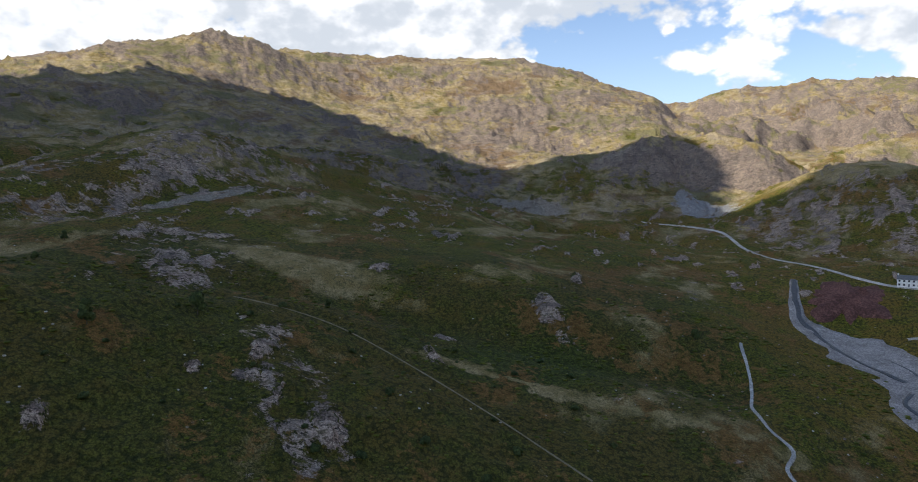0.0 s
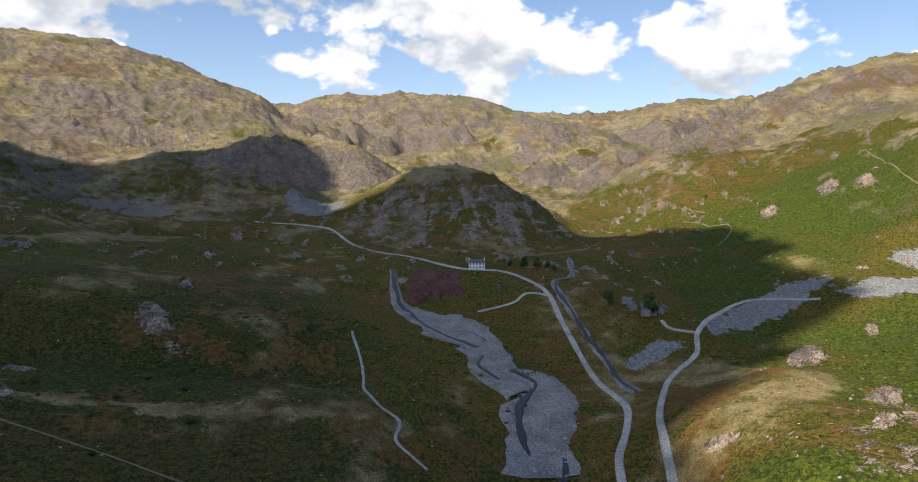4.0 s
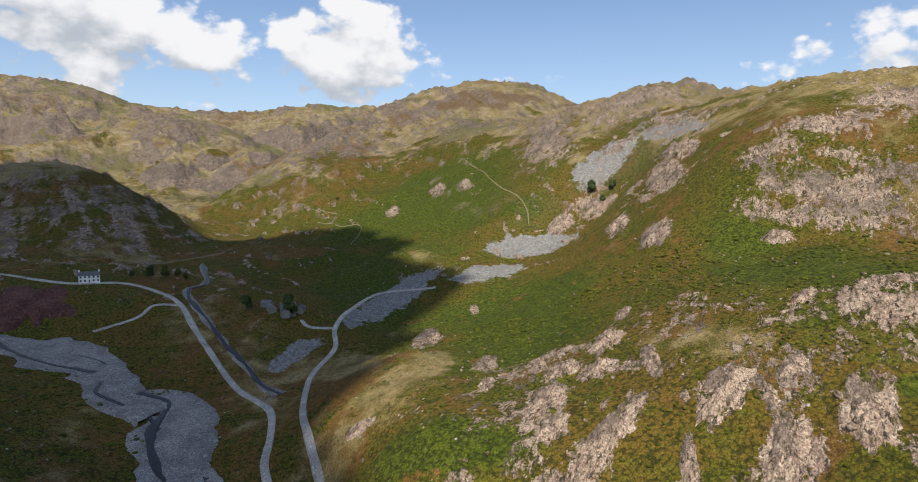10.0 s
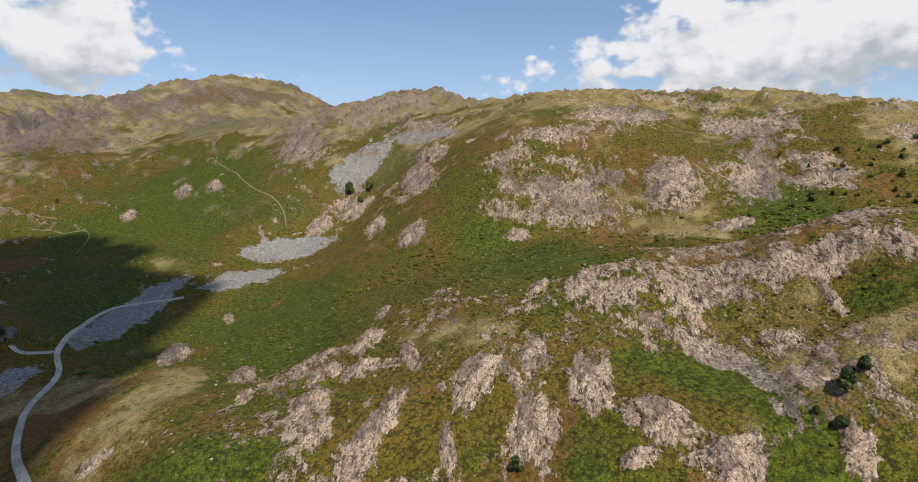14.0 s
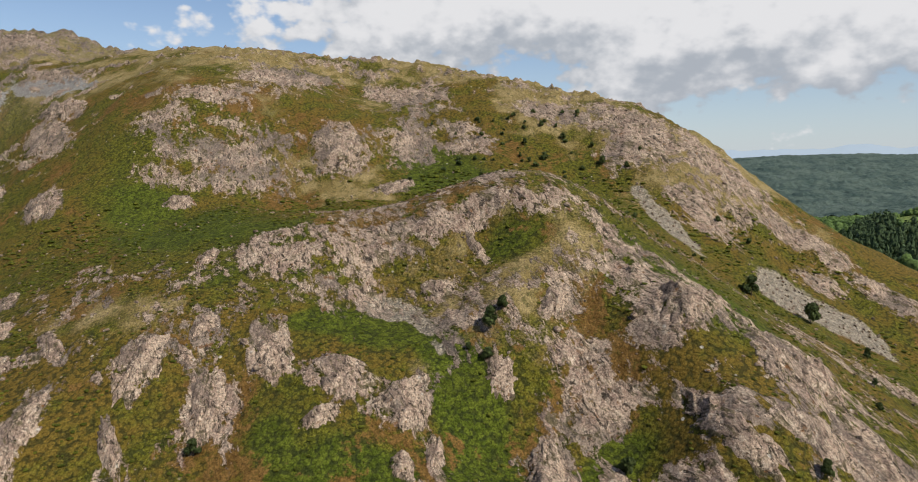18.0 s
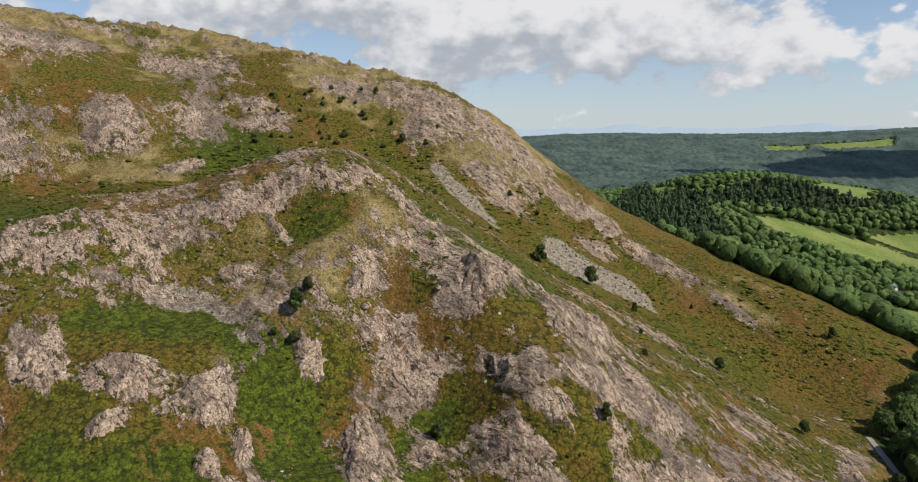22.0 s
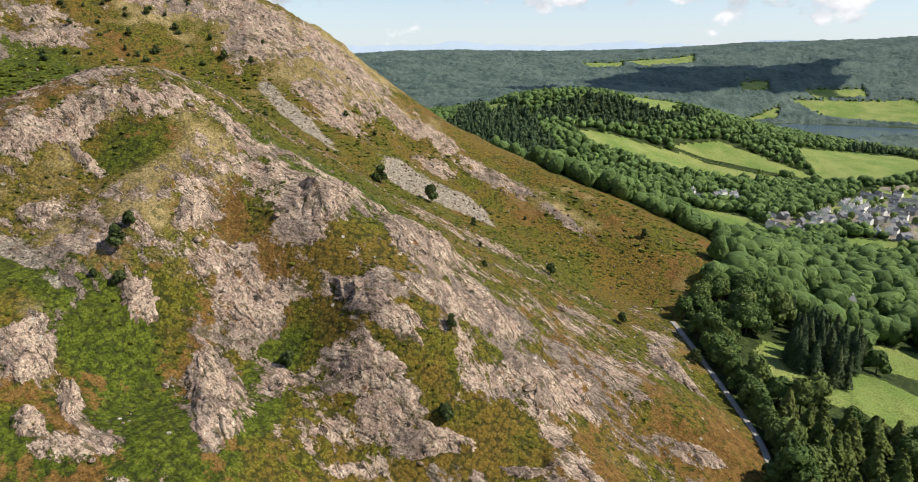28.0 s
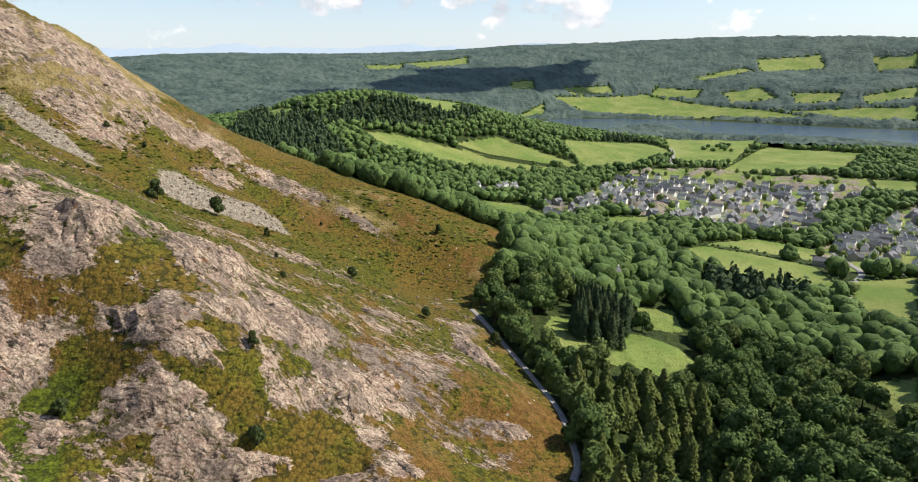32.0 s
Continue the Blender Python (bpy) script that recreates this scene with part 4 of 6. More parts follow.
def base_height(x, y):
    """The lie of the land under (x, y): smooth hills, and the sharp far fells."""
    x, y = np.asarray(x, np.float64).ravel(), np.asarray(y, np.float64).ravel()
    z = np.full(len(x), WEIGHTS[-1])
    for (kx, ky, _), s, w in zip(KNOTS, SOFT, WEIGHTS):
        z += w * np.sqrt((x - kx) ** 2 + (y - ky) ** 2 + s * s)
    far, turn = np.hypot(x, y), np.degrees(np.arctan2(x, y))
    for name, count, deep, wide in BROWS:
        crest = np.array(LAND[name][:count], float)
        order = np.degrees(np.arctan2(crest[:, 0], crest[:, 1]))
        behind = far - np.interp(turn, order, np.hypot(crest[:, 0], crest[:, 1]))
        z -= deep * np.exp(-(((behind - wide) / (0.5 * wide)) ** 2)) * step(-44, -38, turn) * step(order[-1] + 1, order[-1] - 6, turn)
    back = np.nonzero((far > 640) & (turn > -25) & (turn < 85))[0]
    if len(back):
        bx, by, r, a = x[back], y[back], far[back], turn[back]
        start = np.interp(a, [p[0] for p in SINK], [p[1] for p in SINK])
        low = step(0, 110, r - start) * step(17, 23, a) * step(76, 69, a)
        floor = 222 + 0.115 * np.maximum(r - 900, 0)
        zb = z[back] - low * np.maximum(z[back] - floor, 0)
        rough = np.clip(1 + 0.4 * fbm(bx, by, 210, 4, 131), 0.55, 1.5)
        for line, fall in RIDGES:
            zb = np.maximum(zb, tent(bx, by, line, fall * rough))
        z[back] = zb
    return z


def inside(x, y, ellipses, soft=0.5):
    """How deep (x, y) lies in any of the ellipses (x, y, half length, half width, angle): 1 in the middle, 0.5 on the rim, 0 outside."""
    best = np.zeros(len(x), np.float32)
    for cx, cy, a, b, turn in ellipses:
        c, s = math.cos(radians(turn)), math.sin(radians(turn))
        near = np.nonzero((np.abs(x - cx) < 2.2 * max(a, b)) & (np.abs(y - cy) < 2.2 * max(a, b)))[0]
        if not len(near):
            continue
        dx, dy = x[near] - cx, y[near] - cy
        r = np.sqrt(((dx * c + dy * s) / a) ** 2 + ((dy * c - dx * s) / b) ** 2)
        best[near] = np.maximum(best[near], np.clip(0.5 + (1 - r) * soft, 0, 1))
    return best


def within(x, y, outline):
    """Which of the points lie inside an outline in plan."""
    odd = np.zeros(len(x), bool)
    for (ax, ay), (bx, by) in zip(outline, outline[1:] + outline[:1]):
        if ay != by:
            odd ^= ((ay > y) != (by > y)) & (x < (bx - ax) * (y - ay) / (by - ay) + ax)
    return odd


def along(x, y, line):
    """The distance of (x, y) from a line of points in plan."""
    best = np.full(len(x), 1e9)
    for (ax, ay), (bx, by) in zip(line[:-1], line[1:]):
        dx, dy = bx - ax, by - ay
        t = np.clip(((x - ax) * dx + (y - ay) * dy) / (dx * dx + dy * dy + 1e-9), 0, 1)
        best = np.minimum(best, np.hypot(x - ax - t * dx, y - ay - t * dy))
    return best


def covers(x, y, z0):
    """What grows or lies at (x, y): a dict of amounts, 0..1."""
    far = np.hypot(x, y)
    n1, n2, n3 = fbm(x, y, 70, 4, 11), fbm(x, y, 24, 4, 23), fbm(x, y, 260, 4, 31)
    lean = (x * 0.5 + y * 0.87), (x * 0.87 - y * 0.5)
    n4 = fbm(lean[0] * 0.5, lean[1] * 1.3, 13, 4, 41)
    lane = np.array(EAST_LANE[0], float)[::-1]
    lane_x = np.interp(-y, -lane[:, 1], lane[:, 0])
    east = np.maximum(step(-150, -260, y) * step(415, 450, far) * np.maximum(step(185, 160, z0), step(700, 800, far)), step(-90, -130, y) * step(3, 0, x - lane_x + 4) * step(-2500, -2400, x))
    craggy = inside(x, y, CRAGS, 0.6)
    outcrop = inside(x, y, OUTCROPS, 0.8)
    n5, n6 = fbm(x, y, 6.5, 3, 47), ridged(x * 0.75 + y * 0.3, y * 0.9 - x * 0.3, 95, 5, 43)
    n7 = fbm(lean[0] * 0.4, lean[1] * 1.2, 34, 4, 49)
    rise = z0 + 40 * n3 + 22 * n1
    high = step(285, 350, rise) * (1 - east)
    green = inside(x, y, GREENS, 0.6)
    spur = step(335, 300, far) * step(70, 30, y - 0.25 * x) * step(30, 60, x)
    rock = 0.17 + 0.10 * n7 + 0.10 * n4 + spur * (0.27 + 0.12 * n2) - 0.16 * green
    rock = np.maximum(rock, craggy * 0.74 + 0.14 * n4)
    rock = np.maximum(rock, outcrop * np.where(x < 120, 0.6, 0.92))
    rock = np.maximum(rock, high * (0.30 + 0.22 * n7 + 0.10 * n4))
    rock = np.maximum(rock, step(0.40, 0.66, n6 + 0.16 * n7) * 0.66 * step(260, 400, rise) * step(560, 900, far))
    knoll = inside(x, y, KNOLLS, 0.5)
    rock = np.maximum(rock, step(0.1, 0.6, knoll) * (0.46 + 0.16 * n4 + 0.20 * n5 + 0.14 * n7))
    rock = np.maximum(rock, step(0.40, 0.72, n4 + 0.35 * n5) * 0.64 * step(440, 540, far) * (1 - 0.5 * green))
    crest = step(75, 12, along(x, y, [q[:2] for q in LAND["fell_crest"]])) * step(195, 260, z0)
    brow = step(26, 5, along(x, y, [q[:2] for q in LAND["near_spur_crest"]]))
    rock = np.maximum(rock, crest * (0.42 + 0.16 * n4 + 0.14 * n5))
    rock = np.maximum(rock, brow * (0.55 + 0.16 * n4))
    hollow = inside(x, y, HOLLOWS, 0.8)
    rock = np.clip(rock - 0.62 * hollow, 0, 1)
    scree = inside(x, y, SCREES, 0.9)
    scree = np.clip(scree + (0.16 * n4 + 0.16 * n5) * (scree > 0.05), 0, 1)
    gold = inside(x, y, GOLDS, 0.7)
    dry = np.clip(0.24 + 0.26 * n1 + 0.18 * n7 + 0.36 * high * (1 + 0.5 * n7) + 0.34 * step(750, 1150, far) * step(-300, 100, y) + 0.32 * crest + 0.45 * (gold > 0.02) * gold - 0.5 * green - 0.4 * hollow, 0, 1)
    rust = np.clip(0.28 - 0.04 * step(30, -100, y + 0.5 * x) * step(60, 90, far) * step(520, 450, far) + 0.40 * n2 + 0.30 * n1 + 0.16 * n5 + 0.15 * inside(x, y, RUSTS, 0.6) - 0.50 * green - 0.12 * hollow - 0.2 * high, 0, 1)
    # lit edges of the shaded brows, put into the colour as dry strips
    for name, count, wide in (("near_shoulder", 10, 10), ("green_shoulder", 9, 16)):
        dry = np.maximum(dry, step(wide, 0.25 * wide, along(x, y, [q[:2] for q in LAND[name][:count]]) + 6 * n2 + 3 * n5) * (0.46 + 0.30 * n1 + 0.12 * n2))
    field = np.zeros(len(x), np.float32)
    for outline in MEADOWS:
        field[within(x, y, outline)] = 1
    town = np.zeros(len(x), np.float32)
    for outline in VILLAGE:
        town[within(x, y, outline)] = 1
    field = np.maximum(field, town * (n2 > -0.1))
    scree = np.maximum(scree, town * (n2 <= -0.1))
    wood = np.clip(east * 0.9 - 1.6 * field - 1.2 * town, 0, 1)
    keep = 1 - east
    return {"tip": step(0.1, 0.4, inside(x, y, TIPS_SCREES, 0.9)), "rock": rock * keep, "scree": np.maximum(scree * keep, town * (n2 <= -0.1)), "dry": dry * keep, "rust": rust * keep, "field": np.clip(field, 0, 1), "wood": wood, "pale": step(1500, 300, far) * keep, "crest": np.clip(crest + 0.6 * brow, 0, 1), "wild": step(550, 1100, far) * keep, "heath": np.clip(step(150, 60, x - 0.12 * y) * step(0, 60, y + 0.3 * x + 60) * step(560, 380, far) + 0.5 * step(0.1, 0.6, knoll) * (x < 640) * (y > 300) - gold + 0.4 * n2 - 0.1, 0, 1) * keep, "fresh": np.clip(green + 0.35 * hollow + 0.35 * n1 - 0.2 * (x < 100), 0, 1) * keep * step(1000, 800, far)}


def height(x, y, cover=None):
    """The height of the ground, with crags, hummocks and levelled strips."""
    x, y = np.asarray(x, np.float64).ravel(), np.asarray(y, np.float64).ravel()
    z = base_height(x, y)
    far = np.hypot(x, y)
    cover = cover or covers(x, y, z)
    rocky = np.clip(cover["rock"], 0, 1)
    tame = np.ones(len(x))
    for line, wide in LEVEL:
        near = np.nonzero((x > min(p[0] for p in line) - 60) & (x < max(p[0] for p in line) + 60) & (y > min(p[1] for p in line) - 60) & (y < max(p[1] for p in line) + 60))[0]
        if len(near):
            tame[near] = np.minimum(tame[near], step(wide, wide * 2.5, along(x[near], y[near], line)))
    east = cover["wood"] + cover["field"] > 0.3
    size = np.clip(far / 600, 0.35, 3.0)
    big = fbm(x, y, 90, 4, 51) * 3.0 * np.clip(far / 500, 0.3, 2)
    hump = fbm(x, y, 17, 4, 61) * 0.9 + (ridged(x, y, 38, 4, 71) - 0.45) * 2.4
    crag = ((ridged(x * 0.45 - y * 0.26, y * 0.85 + x * 0.5, 13, 5, 81) - 0.25) * 5.0 + (ridged(x * 0.5 - y * 0.3, y * 0.85 + x * 0.5, 4.5, 3, 91) - 0.3) * 1.8) * step(0.25, 0.80, rocky)
    wide = (ridged(x, y, 110, 5, 95) - 0.45) * 19 * step(600, 1300, far) * (0.45 + rocky) + (ridged(x, y, 330, 3, 97) - 0.45) * 24 * step(900, 1700, far)
    wide = wide + (ridged(x, y, 48, 4, 99) - 0.45) * 13 * step(700, 1200, far) * step(0.2, 0.6, rocky)
    wide = np.where(east, 0.15, 1.0) * wide * (1 - 0.6 * step(560, 760, x) * step(950, 800, y) * step(200, 320, y))
    knob = cover["crest"] * (ridged(x, y, 24, 4, 93) - 0.42) * 8 * np.clip(far / 500, 0.5, 1.4)
    z = z + tame * knob + np.where(east, 0.25, 1.0) * tame * (big + hump * size * 0.8) + tame * (1.2 * hump * step(90, -20, x) * step(420, 340, far)) + tame * (crag * np.clip(far / 400, 0.85, 2.4) + wide)
    return np.where((z < 43) & (y < -1500), np.minimum(z, 42.0), z)


def dress(me, cover):
    """Stores what covers the ground on a mesh."""
    for key, value in cover.items():
        me.attributes.new(key, "FLOAT", "POINT").data.foreach_set("value", value.astype(np.float32))


def build_ground():
    rings = np.r_[np.linspace(4, 130, 12), np.exp(np.arange(math.log(134), math.log(760), 0.0062)), np.exp(np.arange(math.log(764), math.log(4940), 0.0095))]
    turns = np.r_[np.arange(-42, 62, 0.18), np.arange(62, 172, 0.16), np.arange(172, 210, 0.2), np.arange(210, 318, 2.0)]
    r, a = np.meshgrid(rings, np.radians(turns), indexing="ij")
    x, y = (r * np.sin(a)).ravel(), (r * np.cos(a)).ravel()
    cover = covers(x, y, base_height(x, y))
    z = height(x, y, cover)
    rows, cols = len(rings), len(turns)
    i, j = np.meshgrid(np.arange(rows - 1), np.arange(cols), indexing="ij")
    k = (j + 1) % cols
    quads = np.stack([i * cols + j, i * cols + k, (i + 1) * cols + k, (i + 1) * cols + j], -1).reshape(-1, 4)[:, ::-1]
    me = bpy.data.meshes.new("ground")
    me.vertices.add(len(x))
    me.vertices.foreach_set("co", np.stack([x, y, z], -1).astype(np.float32).ravel())
    me.loops.add(quads.size)
    me.loops.foreach_set("vertex_index", quads.astype(np.int32).ravel())
    me.polygons.add(len(quads))
    me.polygons.foreach_set("loop_start", np.arange(0, quads.size, 4, dtype=np.int32))
    me.polygons.foreach_set("use_smooth", np.ones(len(quads), bool))
    me.update(calc_edges=True)
    dress(me, cover)
    me.materials.append(GROUND)
    return tagged(new("ground", me), "rough fell side with bracken, dry grass and bare rock", "ground", kind="structure")


build_ground()


# ---- helpers for things ----
RNG = random.Random(7)


def mesh_from(name, verts, faces, material, smooth=False):
    me = bpy.data.meshes.new(name)
    me.from_pydata([tuple(v) for v in verts], [], [tuple(f) for f in faces])
    me.materials.append(material)
    if smooth:
        me.polygons.foreach_set("use_smooth", np.ones(len(me.polygons), bool))
    me.update()
    return me


def mesh_bm(name, bm, material):
    me = bpy.data.meshes.new(name)
    bm.to_mesh(me)
    bm.free()
    me.materials.append(material)
    return me


def part(name, me, parent, label="", m=None):
    """Hangs a mesh under a thing or a part."""
    ob = new(name, me)
    ob.parent = parent
    if m is not None:
        ob.matrix_local = m
    return tagged(ob, label)


def box(bm, x, y, z, sx, sy, sz, bevel=0.0):
    """A box with its middle at x, y and its foot at z."""
    made = bmesh.ops.create_cube(bm, size=1.0, matrix=Matrix.LocRotScale((x, y, z + sz / 2), None, (sx, sy, sz)))
    if bevel:
        edges = list({e for v in made["verts"] for e in v.link_edges})
        bmesh.ops.bevel(bm, geom=edges, offset=bevel, segments=1, affect="EDGES")


def smooth_line(line, gap):
    """Points every gap metres along a rounded line in plan."""
    p = np.array(line, float)
    p = np.vstack([2 * p[0] - p[1], p, 2 * p[-1] - p[-2]])
    out = []
    for i in range(1, len(p) - 2):
        n = max(2, int(np.linalg.norm(p[i + 1, :2] - p[i, :2]) / gap))
        t = np.linspace(0, 1, n, endpoint=False)[:, None]
        a, b, c, d = p[i - 1], p[i], p[i + 1], p[i + 2]
        out.append(0.5 * (2 * b + (c - a) * t + (2 * a - 5 * b + 4 * c - d) * t * t + (3 * b - a - 3 * c + d) * t**3))
    return np.vstack(out + [p[-2:-1]])


def strip(name, line, halves, material, lift=0.35, gap=3.0, ragged=0.15, seed=3):
    """A band laid on the ground along a line; halves: its half width, or one for each point."""
    if not isinstance(halves, (int, float)):
        line = [(*p[:2], h) for p, h in zip(line, halves)]
    p = smooth_line(line, gap)
    half = p[:, 2] if p.shape[1] > 2 else np.full(len(p), float(halves))
    way = np.gradient(p[:, :2], axis=0)
    way /= np.linalg.norm(way, axis=1, keepdims=True) + 1e-9
    side = np.stack([-way[:, 1], way[:, 0]], 1)
    s = np.arange(len(p)) * gap
    left = half * (1 + ragged * fbm(s, s * 0, 14, 3, seed))
    right = half * (1 + ragged * fbm(s, s * 0 + 50, 14, 3, seed + 9))
    spots = [-1.15, -1.0, -0.5, 0, 0.5, 1.0, 1.15]
    rows = [p[:, :2] + side * (k * (left if k > 0 else right))[:, None] for k in spots]
    verts = []
    for k, row in zip(spots, rows):
        z = height(row[:, 0], row[:, 1]) + (lift if abs(k) <= 1 else -0.8)
        verts.append(np.column_stack([row, z]))
    flat = np.maximum.reduce([v[:, 2] for v in verts[2:5]])
    for v in verts[1:-1]:
        v[:, 2] = np.maximum(v[:, 2], 0.6 * flat + 0.4 * v[:, 2])
    n = len(p)
    faces = [(k * n + i, k * n + i + 1, (k + 1) * n + i + 1, (k + 1) * n + i) for k in range(len(spots) - 1) for i in range(n - 1)]
    return new(name, mesh_from(name, np.vstack(verts), faces, material, True))


def ground_at(x, y):
    return float(height(np.array([x]), np.array([y]))[0])


# ---- roads, tracks, beck ----
for (line, wide), material, label in (
    (VALLEY_ROAD, ROAD, "pale stony valley road winding up beside the beck"),
    (HILL_TRACK, ROAD, "pale gravel track climbing the grassy hillside"),
    (FARM_TRACK, ROAD, "short pale gravel track to the farm"),
    (BACK_TRACK, ROAD, "faint stony track across the rough pasture"),
    (HEAD_TRACK, TROD, "earth track below the dark mound"),
    ((EAST_LANE[0], 2.5), LANE, "grey tarmac lane at the edge of the wood"),
    (VILLAGE_LANE, LANE, "grey tarmac lane entering the village"),
    (FIELD_LANE, LANE, "grey lane between green fields"),
):
    tagged(strip("road", line, wide / 2, material), label, "road", kind="structure")
for (line, wide), slim, stuff in ((WEST_PATH, 1, ROAD), (ZIGZAG_UPPER, 0.6, TROD), (ZIGZAG_LOWER, 0.6, TROD), (ZIGZAG_EAST, 0.55, TROD), (MINE_PATH, 0.8, TROD), (SCREE_PATH, 0.8, TROD), (WEST_TRACK, 0.32, TROD)):
    tagged(strip("footpath", line, slim * wide / 2, stuff, 0.3, 3.0, 0.4), "narrow trodden footpath across the fell side", "path", kind="structure")
tagged(strip("beck_bed", BECK_BED, [0.95 * p[2] for p in BECK_BED], BED, 0.3, 4.0, 0.35, 5), "broad bed of grey gravel beside the beck", "gravel bed", kind="structure")
tagged(strip("beck_bed", SIDE_BECK, [p[2] for p in SIDE_BECK], BED, 0.2, 3.0, 0.5, 8), "narrow bed of grey boulders", "gravel bed", kind="structure")
bed = smooth_line([(p[0], p[1], 0.85 * p[2]) for p in BECK_BED], 12)
for k, (wide, cut) in enumerate(((1.7, 0), (1.1, 9))):
    path = [(x + w * 0.6 * math.sin(0.55 * i + 2.2 * k), y + w * 0.5 * math.cos(0.37 * i + k)) for i, (x, y, w) in enumerate(bed)][cut:]
    tagged(strip("beck", path, wide, WET, 0.6, 3.0, 0.8, 12 + k), "thin dark stream braiding through gravel", "stream", kind="structure")
tagged(strip("beck", [p[:2] for p in SIDE_BECK], 1.3, WET, 0.5, 3.0, 0.8, 17), "narrow dark stream between boulders", "stream", kind="structure")


# ---- spoil heap of the copper mine ----
def dome(name, cx, cy, a, b, turn, high, material, rings=18, cols=56, seed=5, rough=0.35, size=6.0, deep=0.6):
    """A lumpy mass seated in the ground, on an ellipse in plan."""
    c, s = math.cos(radians(turn)), math.sin(radians(turn))
    k, w = np.meshgrid(np.linspace(0, 1, rings + 1)[1:], np.linspace(0, 2 * math.pi, cols, endpoint=False), indexing="ij")
    edge = 0.92 + 0.42 * fbm(np.cos(w) * 2 + cx, np.sin(w) * 2 + cy, 1.1, 5, seed, 0.65)
    u, v = a * k * edge * np.cos(w), b * k * edge * np.sin(w)
    x, y = cx + (u * c - v * s).ravel(), cy + (u * s + v * c).ravel()
    x, y = np.r_[cx, x], np.r_[cy, y]
    k = np.r_[0, k.ravel()]
    z = height(x, y)
    along_cleave, across = x * 0.86 - y * 0.51, y * 0.86 + x * 0.51
    crest = ridged(along_cleave * 0.4, across, size, 5, seed) - 0.25 + 0.5 * (ridged(x, y, size * 0.6, 3, seed + 1) - 0.4)
    lump = fbm(x, y, size * 2.2, 3, seed + 4)
    z = z + high * (1 - k**2.6) * (1 - rough + rough * lump) + high * 1.1 * crest * rough * 2 * (1 - k**6) - deep * k**8
    z[1 + (rings - 1) * cols:] -= deep
    faces = [(0, 1 + j, 1 + (j + 1) % cols) for j in range(cols)]
    for i in range(rings - 1):
        for j in range(cols):
            q = 1 + i * cols
            faces.append((q + j, q + cols + j, q + cols + (j + 1) % cols, q + (j + 1) % cols))
    base = Vector((cx, cy, float(z[0]) - high))
    me = mesh_from(name, np.column_stack([x - base.x, y - base.y, z - base.z]), faces, material, True)
    if material == GROUND:
        cover = covers(x, y, base_height(x, y))
        cover["rock"] = np.clip((0.66 if cx < 120 and cy > 150 else 0.80) - 0.26 * k**2 + 0.12 * lump, 0, 1)
        cover["scree"] = 0 * k
        dress(me, cover)
    ob = new(name, me)
    ob.location = base
    return ob


tagged(dome("mine_tip", *RED_TIP, 4.0, RED, 24, 60, 3, 0.2, 14, 1.0), "broad red-brown mine spoil heap beside the beck", "spoil heap")

# ---- rock outcrops: each a mass of its own ----
for i, (cx, cy, a, b, turn) in enumerate(OUTCROPS):
    far = math.hypot(cx, cy)
    a, b = min(a, 30 + far * 0.03), max(b, 0.28 * a)
    fine = far < 290
    high = min(2.6, 0.09 * math.sqrt(a * b) + 0.7)
    a, b = 0.9 * a, 0.9 * b
    west = (cx, cy, a, b, turn) in WEST_OUTCROPS or far > 420
    tagged(dome("rock_outcrop", cx, cy, a, b, turn, high, GROUND, 26 if fine else 12, 72 if fine else 36, 100 + i, 0.42, 4.0 if fine else 7.0, 0.8),
           "grey cleaved rock outcrop on the dark fell side" if west else "pinkish grey cleaved rock outcrop among green bracken", "rock outcrop", "outcrops on the fell")


# ---- boulders ----
def boulder_mesh(seed):
    bm = bmesh.new()
    bmesh.ops.create_icosphere(bm, subdivisions=2, radius=1.0)
    for v in bm.verts:
        v.co *= 1 + 0.34 * noise.noise(v.co * 1.3 + Vector((seed * 9.1, 0, 0)))
        v.co.z *= 0.7
    return mesh_bm("boulder", bm, ROCK)


boulders = [boulder_mesh(k) for k in range(4)]
count = 900
az, r = np.random.uniform(55, 170, count), 150 * np.exp(np.random.uniform(0, 1.15, count))
xs, ys = r * np.sin(np.radians(az)), r * np.cos(np.radians(az))
c = covers(xs, ys, base_height(xs, ys))
good = (c["wood"] + c["field"] < 0.2) & (c["rock"] > np.random.uniform(0.1, 0.5, count))
xs, ys, r = xs[good][:230], ys[good][:230], r[good][:230]
for k, (x, y, z, far) in enumerate(zip(xs, ys, height(xs, ys), r)):
    ob = new("boulder", boulders[k % 4])
    size = RNG.uniform(0.3, 0.7) * (1 + far / 600) * (1.8 if RNG.random() < 0.08 else 1)
    ob.matrix_world = Matrix.LocRotScale((x, y, z + 0.2 * size), Euler((RNG.uniform(-0.3, 0.3), RNG.uniform(-0.3, 0.3), RNG.uniform(0, 6.3))), (size * RNG.uniform(0.9, 1.6), size, size))
    tagged(ob, "loose pale grey boulder lying on the hillside", "boulder", "boulders on the hillside")


